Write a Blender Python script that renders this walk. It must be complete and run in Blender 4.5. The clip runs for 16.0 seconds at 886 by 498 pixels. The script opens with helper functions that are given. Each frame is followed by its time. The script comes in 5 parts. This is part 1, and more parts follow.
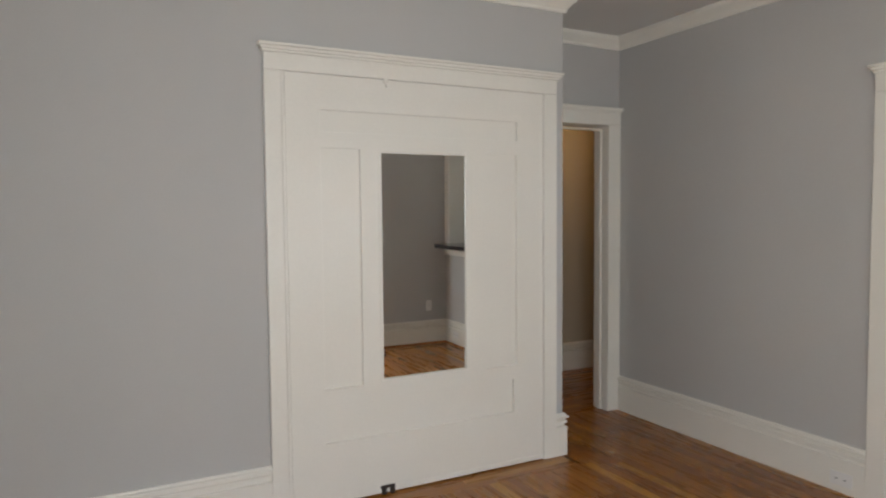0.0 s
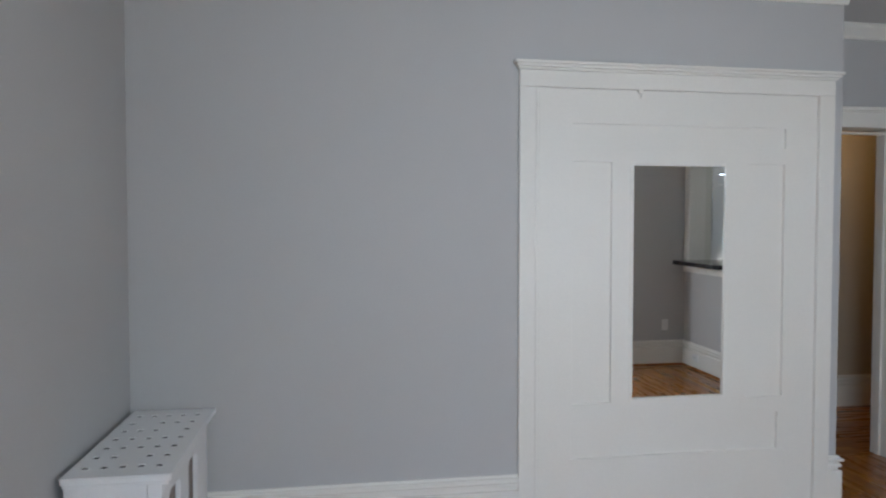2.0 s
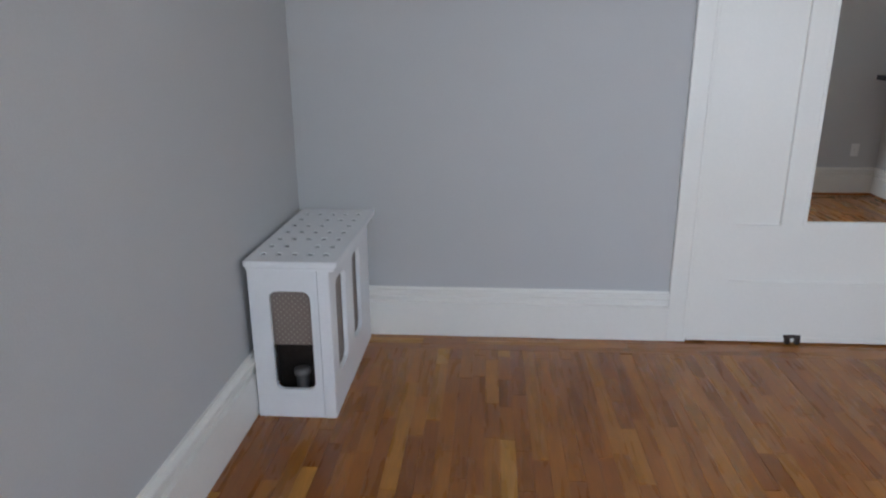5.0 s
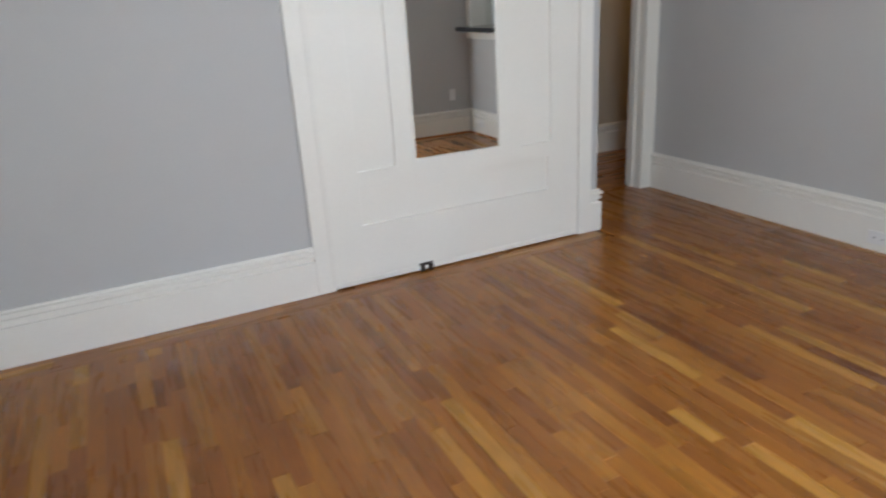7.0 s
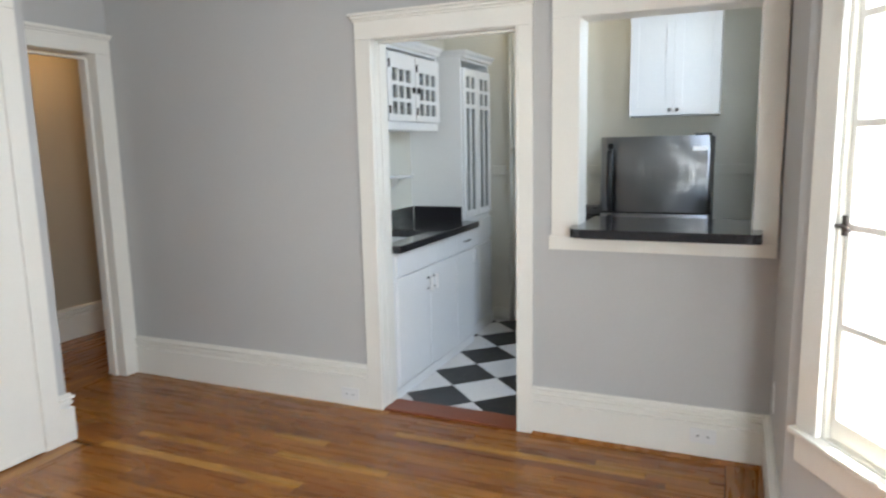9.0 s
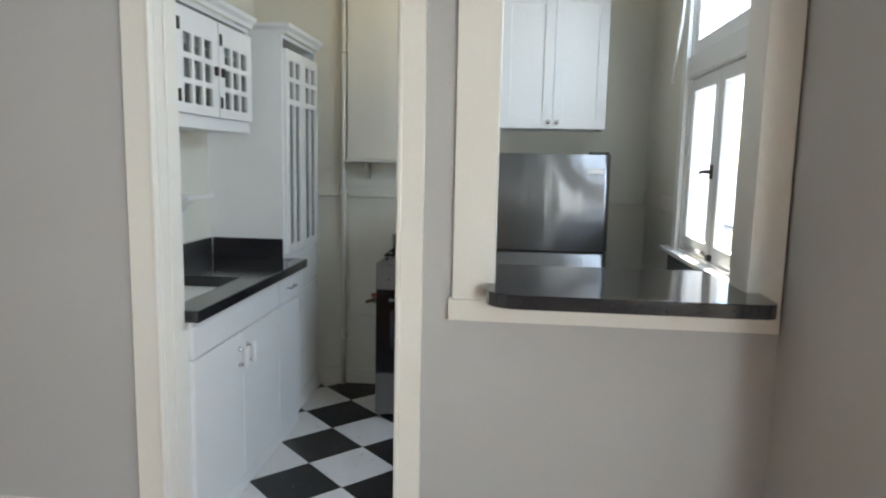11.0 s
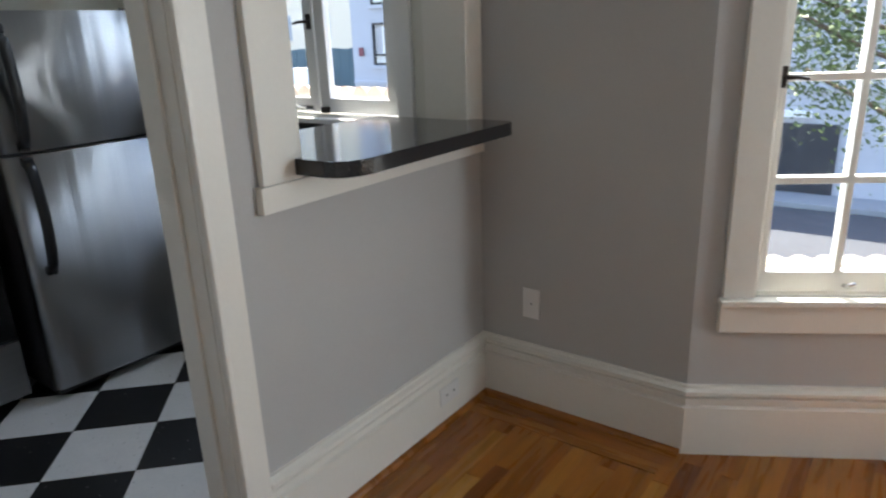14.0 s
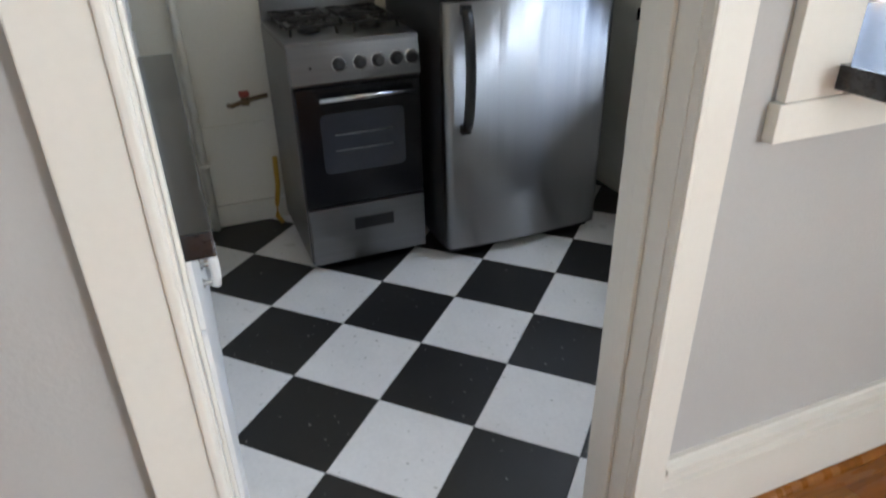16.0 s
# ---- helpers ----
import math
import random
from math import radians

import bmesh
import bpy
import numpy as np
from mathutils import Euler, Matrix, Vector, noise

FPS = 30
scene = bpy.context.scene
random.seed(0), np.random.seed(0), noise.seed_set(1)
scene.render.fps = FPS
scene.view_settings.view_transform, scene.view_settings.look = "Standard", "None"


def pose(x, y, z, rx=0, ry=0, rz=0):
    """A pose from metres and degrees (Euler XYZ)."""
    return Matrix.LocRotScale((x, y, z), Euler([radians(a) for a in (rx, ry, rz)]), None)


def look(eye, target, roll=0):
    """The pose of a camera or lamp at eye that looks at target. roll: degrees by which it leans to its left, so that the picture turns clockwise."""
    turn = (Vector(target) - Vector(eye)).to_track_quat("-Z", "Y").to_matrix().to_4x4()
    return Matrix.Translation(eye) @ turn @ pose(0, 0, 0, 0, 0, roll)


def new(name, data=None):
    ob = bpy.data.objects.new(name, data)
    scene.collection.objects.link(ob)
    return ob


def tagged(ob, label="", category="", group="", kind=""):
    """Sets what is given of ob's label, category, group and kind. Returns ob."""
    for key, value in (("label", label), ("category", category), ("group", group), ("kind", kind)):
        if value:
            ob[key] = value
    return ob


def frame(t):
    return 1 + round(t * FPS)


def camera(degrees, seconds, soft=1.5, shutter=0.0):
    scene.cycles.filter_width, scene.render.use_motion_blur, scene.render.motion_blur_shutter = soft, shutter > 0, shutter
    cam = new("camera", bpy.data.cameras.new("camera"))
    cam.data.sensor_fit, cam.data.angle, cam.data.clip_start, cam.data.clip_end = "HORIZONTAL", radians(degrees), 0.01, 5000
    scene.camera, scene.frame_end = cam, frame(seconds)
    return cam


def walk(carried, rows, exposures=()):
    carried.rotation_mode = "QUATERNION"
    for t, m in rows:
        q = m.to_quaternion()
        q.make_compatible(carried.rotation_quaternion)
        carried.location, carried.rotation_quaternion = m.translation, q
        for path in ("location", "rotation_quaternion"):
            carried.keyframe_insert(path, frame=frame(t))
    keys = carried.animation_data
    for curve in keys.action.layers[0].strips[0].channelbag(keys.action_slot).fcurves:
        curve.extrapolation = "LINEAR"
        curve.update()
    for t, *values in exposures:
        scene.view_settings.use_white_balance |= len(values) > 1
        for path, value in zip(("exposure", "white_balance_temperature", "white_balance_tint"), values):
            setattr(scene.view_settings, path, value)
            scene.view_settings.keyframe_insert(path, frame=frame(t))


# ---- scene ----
cam = camera(67.1, 16.0, soft=2.1, shutter=0.3)
PATH = [
    (0, (0.048, 0.127, 1.468), (0.967, 1.9, 1.359), -0.5),
    (0.5, (0.007, 0.141, 1.456), (0.77, 1.987, 1.352), -0.2),
    (1, (-0.035, 0.16, 1.458), (0.578, 2.061, 1.361), -0.1),
    (1.5, (-0.065, 0.172, 1.47), (0.405, 2.114, 1.4), 0.1),
    (2, (-0.104, 0.173, 1.467), (0.206, 2.148, 1.402), -0.0),
    (2.5, (-0.121, 0.181, 1.452), (0.052, 2.171, 1.352), 0.3),
    (3, (-0.122, 0.192, 1.461), (-0.122, 2.188, 1.329), 0.4),
    (3.5, (-0.129, 0.201, 1.446), (-0.274, 2.188, 1.261), 0.5),
    (4, (-0.141, 0.213, 1.43), (-0.311, 2.183, 1.128), 0.3),
    (4.2, (-0.132, 0.214, 1.429), (-0.3, 2.175, 1.071), 0.2),
    (6.3, (-0.084, 0.25, 1.298), (0.187, 2.072, 0.518), -3.1),
    (6.5, (-0.069, 0.238, 1.293), (0.350, 2.048, 0.556), -4.15),
    (7, (0.024, 0.23, 1.326), (0.821, 1.934, 0.647), -3.6),
    (7.5, (0.107, 0.238, 1.419), (1.27, 1.715, 0.736), -1.1),
    (8, (0.145, 0.241, 1.464), (1.592, 1.509, 0.918), -0.5),
    (8.5, (0.18, 0.209, 1.47), (1.829, 1.264, 1.056), -1.1),
    (9, (0.268, 0.209, 1.481), (2.079, 0.999, 1.173), -1.2),
    (9.2, (0.344, 0.23, 1.486), (2.192, 0.951, 1.236), -1.3),
    (11.3, (1.51, 1.029, 1.458), (3.49, 1.058, 1.182), -0.2),
    (11.5, (1.575, 1.161, 1.443), (3.552, 1.034, 1.168), -1.5),
    (12, (1.699, 1.395, 1.45), (3.507, 0.582, 1.185), -2.0),
    (12.5, (1.906, 1.579, 1.431), (3.504, 0.427, 1.086), -3.8),
    (13, (2.042, 1.799, 1.418), (3.384, 0.384, 0.973), -0.7),
    (13.5, (2.103, 1.974, 1.392), (3.181, 0.421, 0.739), -2.6),
    (14, (2.134, 2.038, 1.382), (3.266, 0.511, 0.763), -2.2),
    (14.5, (2.325, 2.039, 1.415), (3.807, 0.783, 0.94), -0.2),
    (15, (2.518, 1.966, 1.44), (4.177, 0.952, 0.976), 0.5),
    (15.5, (2.613, 1.937, 1.408), (4.321, 1.188, 0.685), -1.1),
    (16, (2.644, 1.927, 1.368), (4.272, 1.285, 0.4), -1.2),
]
EXPOSURES = [(0.0, 2.2, 7300, 10), (0.5, 2.2, 6900, 9), (1.5, 2.17, 6250, 8), (3.3, 2.20, 6150, 10), (4.1, 2.19, 5950, 10), (6.5, 2.46, 6350, 9), (8.5, 2.87, 6750, 7), (9.2, 2.96, 6600, 6), (11.5, 2.53, 6800, 5), (12.5, 2.37, 6650, 5), (13.5, 2.15, 6550, 8), (14.5, 2.13, 6650, 6), (15.0, 2.22, 6700, 7), (16.0, 3.05, 6800, 9)]
walk(cam, [(t, look(eye, target, roll)) for t, eye, target, roll in PATH], EXPOSURES)

# ---- light ----
world = bpy.data.worlds.new("world")
scene.world = world
world.use_nodes = True
SUN_EL, SUN_AZ = 67.0, 130.0  # height and compass angle from +y, clockwise
wn = world.node_tree
sky = wn.nodes.new("ShaderNodeTexSky")
sky.sky_type = "NISHITA"
sky.sun_disc = False
sky.sun_elevation, sky.sun_rotation = radians(SUN_EL), radians(SUN_AZ)
wn.links.new(sky.outputs[0], wn.nodes["Background"].inputs[0])
wn.nodes["Background"].inputs[1].default_value = 0.15


def lamp(name, kind, energy, colour, m, **more):
    data = bpy.data.lights.new(name, kind)
    data.energy, data.color = energy, colour
    for key, value in more.items():
        if key == "angle":
            data.angle = value
        elif key == "radius":
            data.shadow_soft_size = value
        elif key == "size":
            data.shape, data.size, data.size_y = "RECTANGLE", value[0], value[1]
    ob = new(name, data)
    ob.matrix_world = m
    return ob


_a, _e = radians(SUN_AZ), radians(SUN_EL)
SUN_FROM = Vector((math.sin(_a) * math.cos(_e), math.cos(_a) * math.cos(_e), math.sin(_e)))
lamp("sun", "SUN", 3.8, (1.0, 0.95, 0.87), look(SUN_FROM * 30, (0, 0, 0)), angle=radians(0.53))


# ---- materials ----
def material(name, colour, rough=0.5, metal=0.0, vary=0.06, scale=6.0, fine=60.0, bump=0.02, coat=0.0, stretch=(1, 1, 1), spec=0.5, piece=0.0):
    """A surface whose colour and gloss vary at two scales, with fine relief. piece: how far single pieces differ."""
    m = bpy.data.materials.new(name)
    m.use_nodes = True
    nt = m.node_tree
    b = nt.nodes["Principled BSDF"]
    geo = nt.nodes.new("ShaderNodeNewGeometry")
    mp = nt.nodes.new("ShaderNodeMapping")
    mp.inputs["Scale"].default_value = stretch
    nt.links.new(geo.outputs["Position"], mp.inputs[0])
    big, small = nt.nodes.new("ShaderNodeTexNoise"), nt.nodes.new("ShaderNodeTexNoise")
    for n, s, d in ((big, scale, 3), (small, fine, 4)):
        n.inputs["Scale"].default_value, n.inputs["Detail"].default_value = s, d
        nt.links.new(mp.outputs[0], n.inputs["Vector"])
    add = nt.nodes.new("ShaderNodeMath")
    add.operation = "ADD"
    nt.links.new(big.outputs[0], add.inputs[0])
    nt.links.new(small.outputs[0], add.inputs[1])
    rng = nt.nodes.new("ShaderNodeMapRange")
    rng.inputs["From Min"].default_value, rng.inputs["From Max"].default_value = 0.6, 1.4
    rng.inputs["To Min"].default_value, rng.inputs["To Max"].default_value = 1 - vary, 1 + vary
    nt.links.new(add.outputs[0], rng.inputs[0])
    value = rng.outputs[0]
    if piece:
        info = nt.nodes.new("ShaderNodeObjectInfo")
        r2 = nt.nodes.new("ShaderNodeMapRange")
        r2.inputs["To Min"].default_value, r2.inputs["To Max"].default_value = 1 - piece, 1 + piece
        nt.links.new(info.outputs["Random"], r2.inputs[0])
        mul = nt.nodes.new("ShaderNodeMath")
        mul.operation = "MULTIPLY"
        nt.links.new(value, mul.inputs[0])
        nt.links.new(r2.outputs[0], mul.inputs[1])
        value = mul.outputs[0]
    mix = nt.nodes.new("ShaderNodeVectorMath")
    mix.operation = "SCALE"
    mix.inputs[0].default_value = colour
    nt.links.new(value, mix.inputs["Scale"])
    nt.links.new(mix.outputs[0], b.inputs["Base Color"])
    rr = nt.nodes.new("ShaderNodeMapRange")
    rr.inputs["To Min"].default_value, rr.inputs["To Max"].default_value = max(rough - 0.08, 0.02), min(rough + 0.1, 1)
    nt.links.new(big.outputs[0], rr.inputs[0])
    nt.links.new(rr.outputs[0], b.inputs["Roughness"])
    b.inputs["Metallic"].default_value = metal
    b.inputs["Coat Weight"].default_value = coat
    b.inputs["Coat Roughness"].default_value = 0.12
    b.inputs["Specular IOR Level"].default_value = spec
    if bump:
        bp = nt.nodes.new("ShaderNodeBump")
        bp.inputs["Strength"].default_value, bp.inputs["Distance"].default_value = bump * 10, 0.002
        nt.links.new(small.outputs[0], bp.inputs["Height"])
        nt.links.new(bp.outputs[0], b.inputs["Normal"])
    return m


def bsdf(m):
    return m.node_tree.nodes["Principled BSDF"]


def wood_floor(name, island, grain_scale=(9.0, 0.8, 1.0)):
    """Oiled oak strips: each strip has its own tone, with long grain and dark flecks."""
    m = bpy.data.materials.new(name)
    m.use_nodes = True
    nt = m.node_tree
    b = nt.nodes["Principled BSDF"]
    geo = nt.nodes.new("ShaderNodeNewGeometry")
    if island:
        rnd = geo.outputs["Random Per Island"]
    else:
        rnd = nt.nodes.new("ShaderNodeObjectInfo").outputs["Random"]
    tone = nt.nodes.new("ShaderNodeValToRGB")
    el = tone.color_ramp.elements
    el[0].position, el[0].color = 0.0, (0.15, 0.043, 0.008, 1)
    el[1].position, el[1].color = 1.0, (0.47, 0.225, 0.040, 1)
    for pos, c in ((0.04, (0.235, 0.074, 0.010, 1)), (0.50, (0.290, 0.100, 0.013, 1)), (0.88, (0.335, 0.128, 0.017, 1))):
        e = el.new(pos)
        e.color = c
    nt.links.new(rnd, tone.inputs[0])
    off = nt.nodes.new("ShaderNodeVectorMath")
    off.operation = "MULTIPLY_ADD"
    off.inputs[1].default_value = (1, 1, 1)
    comb = nt.nodes.new("ShaderNodeCombineXYZ")
    big = nt.nodes.new("ShaderNodeMath")
    big.operation = "MULTIPLY"
    big.inputs[1].default_value = 37.0
    nt.links.new(rnd, big.inputs[0])
    for k in (0, 1):
        nt.links.new(big.outputs[0], comb.inputs[k])
    nt.links.new(geo.outputs["Position"], off.inputs[0])
    nt.links.new(comb.outputs[0], off.inputs[2])
    mp = nt.nodes.new("ShaderNodeMapping")
    mp.inputs["Scale"].default_value = grain_scale
    nt.links.new(off.outputs[0], mp.inputs[0])
    grain, blot = nt.nodes.new("ShaderNodeTexNoise"), nt.nodes.new("ShaderNodeTexNoise")
    grain.inputs["Scale"].default_value, grain.inputs["Detail"].default_value = 14.0, 5
    blot.inputs["Scale"].default_value, blot.inputs["Detail"].default_value = 2.4, 2
    nt.links.new(mp.outputs[0], grain.inputs["Vector"])
    nt.links.new(mp.outputs[0], blot.inputs["Vector"])
    r1 = nt.nodes.new("ShaderNodeMapRange")
    r1.inputs["From Min"].default_value, r1.inputs["From Max"].default_value = 0.3, 0.7
    r1.inputs["To Min"].default_value, r1.inputs["To Max"].default_value = 0.87, 1.09
    nt.links.new(grain.outputs[0], r1.inputs[0])
    r2 = nt.nodes.new("ShaderNodeMapRange")
    r2.inputs["From Min"].default_value, r2.inputs["From Max"].default_value = 0.3, 0.7
    r2.inputs["To Min"].default_value, r2.inputs["To Max"].default_value = 0.80, 1.17
    nt.links.new(blot.outputs[0], r2.inputs[0])
    mul = nt.nodes.new("ShaderNodeMath")
    mul.operation = "MULTIPLY"
    nt.links.new(r1.outputs[0], mul.inputs[0])
    nt.links.new(r2.outputs[0], mul.inputs[1])
    sc = nt.nodes.new("ShaderNodeVectorMath")
    sc.operation = "SCALE"
    nt.links.new(tone.outputs[0], sc.inputs[0])
    nt.links.new(mul.outputs[0], sc.inputs["Scale"])
    nt.links.new(sc.outputs[0], b.inputs["Base Color"])
    rr = nt.nodes.new("ShaderNodeMapRange")
    rr.inputs["To Min"].default_value, rr.inputs["To Max"].default_value = 0.20, 0.36
    nt.links.new(blot.outputs[0], rr.inputs[0])
    nt.links.new(rr.outputs[0], b.inputs["Roughness"])
    b.inputs["Coat Weight"].default_value, b.inputs["Coat Roughness"].default_value = 0.12, 0.2
    b.inputs["Specular IOR Level"].default_value = 0.42
    bp = nt.nodes.new("ShaderNodeBump")
    bp.inputs["Strength"].default_value, bp.inputs["Distance"].default_value = 0.12, 0.001
    nt.links.new(grain.outputs[0], bp.inputs["Height"])
    nt.links.new(bp.outputs[0], b.inputs["Normal"])
    return m


def glass(name, tint=(1, 1, 1), rough=0.0):
    """A thin clear pane: mostly clear, with a mirror-like share that grows at a slant."""
    m = bpy.data.materials.new(name)
    m.use_nodes = True
    nt = m.node_tree
    nt.nodes.remove(nt.nodes["Principled BSDF"])
    clear, shine, mix = nt.nodes.new("ShaderNodeBsdfTransparent"), nt.nodes.new("ShaderNodeBsdfGlossy"), nt.nodes.new("ShaderNodeMixShader")
    clear.inputs[0].default_value = (*tint, 1)
    shine.inputs["Roughness"].default_value = rough
    lw, up, share = nt.nodes.new("ShaderNodeLayerWeight"), nt.nodes.new("ShaderNodeMath"), nt.nodes.new("ShaderNodeMapRange")
    up.operation = "POWER"
    up.inputs[1].default_value = 4.0
    share.inputs["To Min"].default_value, share.inputs["To Max"].default_value = 0.03, 0.5
    nt.links.new(lw.outputs["Facing"], up.inputs[0])
    nt.links.new(up.outputs[0], share.inputs[0])
    nt.links.new(share.outputs[0], mix.inputs[0])
    nt.links.new(clear.outputs[0], mix.inputs[1])
    nt.links.new(shine.outputs[0], mix.inputs[2])
    nt.links.new(mix.outputs[0], nt.nodes["Material Output"].inputs[0])
    return m


WALL = material("grey_wall_paint", (0.49, 0.483, 0.470), 0.75, vary=0.03, scale=1.3, fine=130, bump=0.03)
# warm lamp light is put into the hall's wall colour
HALLPAINT = material("hall_paint_warm_light", (0.47, 0.41, 0.32), 0.7, vary=0.03, scale=1.3, fine=130, bump=0.03)
CREAM = material("cream_kitchen_paint", (0.72, 0.70, 0.62), 0.5, vary=0.03, scale=1.5, fine=90, bump=0.02)
TRIM = material("white_trim_paint", (0.80, 0.775, 0.71), 0.34, vary=0.025, scale=3, fine=70, bump=0.015)
WHITE = material("white_cabinet_paint", (0.80, 0.80, 0.79), 0.38, vary=0.025, scale=3, fine=60, bump=0.012)
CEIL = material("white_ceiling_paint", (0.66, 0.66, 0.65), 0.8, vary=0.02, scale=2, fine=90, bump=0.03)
OAK = wood_floor("oak_strip", False)
OAK_FAR = wood_floor("oak_strip_far", True)
OAK_CROSS = wood_floor("oak_strip_cross", False, (0.8, 9.0, 1.0))
OAK_CROSS_FAR = wood_floor("oak_strip_cross_far", True, (0.8, 9.0, 1.0))
JOINT = material("dark_floor_joint", (0.05, 0.022, 0.01), 0.7, vary=0.1)
SILLWOOD = material("red_stained_wood", (0.21, 0.055, 0.02), 0.4, vary=0.15, scale=5, fine=50, stretch=(4, 1, 1))
STONE = material("black_laminate", (0.020, 0.019, 0.022), 0.09, vary=0.25, scale=90, fine=500, bump=0.004, coat=0.3)
STEEL = material("brushed_steel", (0.35, 0.35, 0.355), 0.37, 1.0, vary=0.03, scale=3, fine=60, bump=0.03, stretch=(1, 1, 0.008))
tang = STEEL.node_tree.nodes.new("ShaderNodeTangent")
tang.direction_type, tang.axis = "RADIAL", "Z"
STEEL.node_tree.links.new(tang.outputs[0], bsdf(STEEL).inputs["Tangent"])
bsdf(STEEL).inputs["Anisotropic"].default_value, bsdf(STEEL).inputs["Anisotropic Rotation"].default_value = 1.0, 0.25
DKSTEEL = material("dark_grey_enamel", (0.040, 0.040, 0.044), 0.4, vary=0.1, scale=6, fine=200, bump=0.01)
BLACK = material("black_plastic", (0.012, 0.012, 0.013), 0.32, vary=0.1, bump=0.006)
IRON = material("black_cast_iron", (0.01, 0.01, 0.01), 0.6, vary=0.2, fine=200, bump=0.04)
CHROME = material("worn_chrome", (0.62, 0.62, 0.62), 0.18, 1.0, vary=0.08, fine=90, bump=0.004)
BRONZE = material("dark_bronze", (0.06, 0.05, 0.045), 0.42, 0.8, vary=0.2, fine=90)
REDP = material("red_valve_paint", (0.28, 0.05, 0.03), 0.5)
YELLOW = material("yellow_gas_hose", (0.55, 0.33, 0.04), 0.5)
MIRROR = material("mirror_silver", (0.93, 0.935, 0.925), 0.0, 1.0, vary=0.0, bump=0)
for link in list(bsdf(MIRROR).inputs["Roughness"].links):
    MIRROR.node_tree.links.remove(link)
bsdf(MIRROR).inputs["Roughness"].default_value = 0.0
PANE = glass("window_glass")
CABGLASS = glass("cabinet_glass", (0.80, 0.82, 0.82), 0.05)
OVENGLASS = material("black_oven_glass", (0.006, 0.006, 0.008), 0.16, vary=0.1, bump=0)
bsdf(OVENGLASS).inputs["Specular IOR Level"].default_value = 0.3
STOVESTEEL = material("dull_brushed_steel", (0.21, 0.21, 0.215), 0.34, 1.0, vary=0.08, scale=5, fine=80, bump=0.02, stretch=(1, 0.02, 1))
OVENPANE = material("grey_oven_window", (0.035, 0.038, 0.048), 0.12, vary=0.15, scale=8, bump=0)
TILE_W = material("white_vinyl_tile", (0.66, 0.65, 0.64), 0.30, vary=0.07, scale=9, fine=70, bump=0.01, piece=0.04)
TILE_B = material("black_vinyl_tile", (0.011, 0.011, 0.012), 0.36, vary=0.35, scale=14, fine=120, bump=0.01, piece=0.2)


def speckle(m, colour, scale, amount, streak=(1, 1, 1)):
    """Sparse flecks of another colour over a material."""
    nt = m.node_tree
    b = nt.nodes["Principled BSDF"]
    old = b.inputs["Base Color"].links[0].from_socket
    geo, mp, noi, cut, mix = (nt.nodes.new("ShaderNode" + k) for k in ("NewGeometry", "Mapping", "TexNoise", "ValToRGB", "Mix"))
    mp.inputs["Scale"].default_value = streak
    noi.inputs["Scale"].default_value, noi.inputs["Detail"].default_value = scale, 1.0
    cut.color_ramp.elements[0].position, cut.color_ramp.elements[1].position = 1 - amount, 1 - amount + 0.03
    mix.data_type = "RGBA"
    nt.links.new(geo.outputs["Position"], mp.inputs[0])
    nt.links.new(mp.outputs[0], noi.inputs["Vector"])
    nt.links.new(noi.outputs[0], cut.inputs[0])
    nt.links.new(cut.outputs[0], mix.inputs["Factor"])
    nt.links.new(old, mix.inputs["A"])
    mix.inputs["B"].default_value = (*colour, 1)
    nt.links.new(mix.outputs["Result"], b.inputs["Base Color"])


speckle(TILE_B, (0.20, 0.20, 0.19), 42, 0.265, (1.0, 1.6, 1))
speckle(TILE_W, (0.34, 0.33, 0.31), 46, 0.285, (1.7, 1.0, 1))
VENT = material("beige_enamel", (0.66, 0.58, 0.49), 0.45, vary=0.04)
PLATE = material("white_outlet_plastic", (0.78, 0.77, 0.75), 0.35, vary=0.02)
# near-black of the tile joints, also painted-in shade under the radiator top
DARK_JOINT_SHADE = material("dark_joint_and_shade", (0.012, 0.011, 0.010), 0.8, vary=0.2)


# ---- mesh tools ----
def V(*c):
    return Vector(c)


def box(bm, x0, x1, y0, y1, z0, z1, bevel=0.0, segments=2):
    """A box, its edges rounded by bevel."""
    b = bmesh.new()
    bmesh.ops.create_cube(b, size=1.0)
    for v in b.verts:
        v.co = V(x0 + (v.co.x + 0.5) * (x1 - x0), y0 + (v.co.y + 0.5) * (y1 - y0), z0 + (v.co.z + 0.5) * (z1 - z0))
    if bevel:
        bmesh.ops.bevel(b, geom=b.edges[:], offset=bevel, segments=segments, profile=0.6, affect="EDGES")
    merge(bm, b)
    return bm


def merge(bm, b, m=None):
    if m is not None:
        b.transform(m)
    me = bpy.data.meshes.new("tmp")
    b.to_mesh(me)
    b.free()
    bm.from_mesh(me)
    bpy.data.meshes.remove(me)


def prism(bm, pts, vec, bevel=0.0):
    """A polygon of 3D points drawn out along vec."""
    b = bmesh.new()
    f = b.faces.new([b.verts.new(p) for p in pts])
    r = bmesh.ops.extrude_face_region(b, geom=[f])
    bmesh.ops.translate(b, verts=[g for g in r["geom"] if isinstance(g, bmesh.types.BMVert)], vec=Vector(vec))
    bmesh.ops.recalc_face_normals(b, faces=b.faces[:])
    if bevel:
        bmesh.ops.bevel(b, geom=b.edges[:], offset=bevel, segments=2, profile=0.6, affect="EDGES")
    merge(bm, b)
    return bm


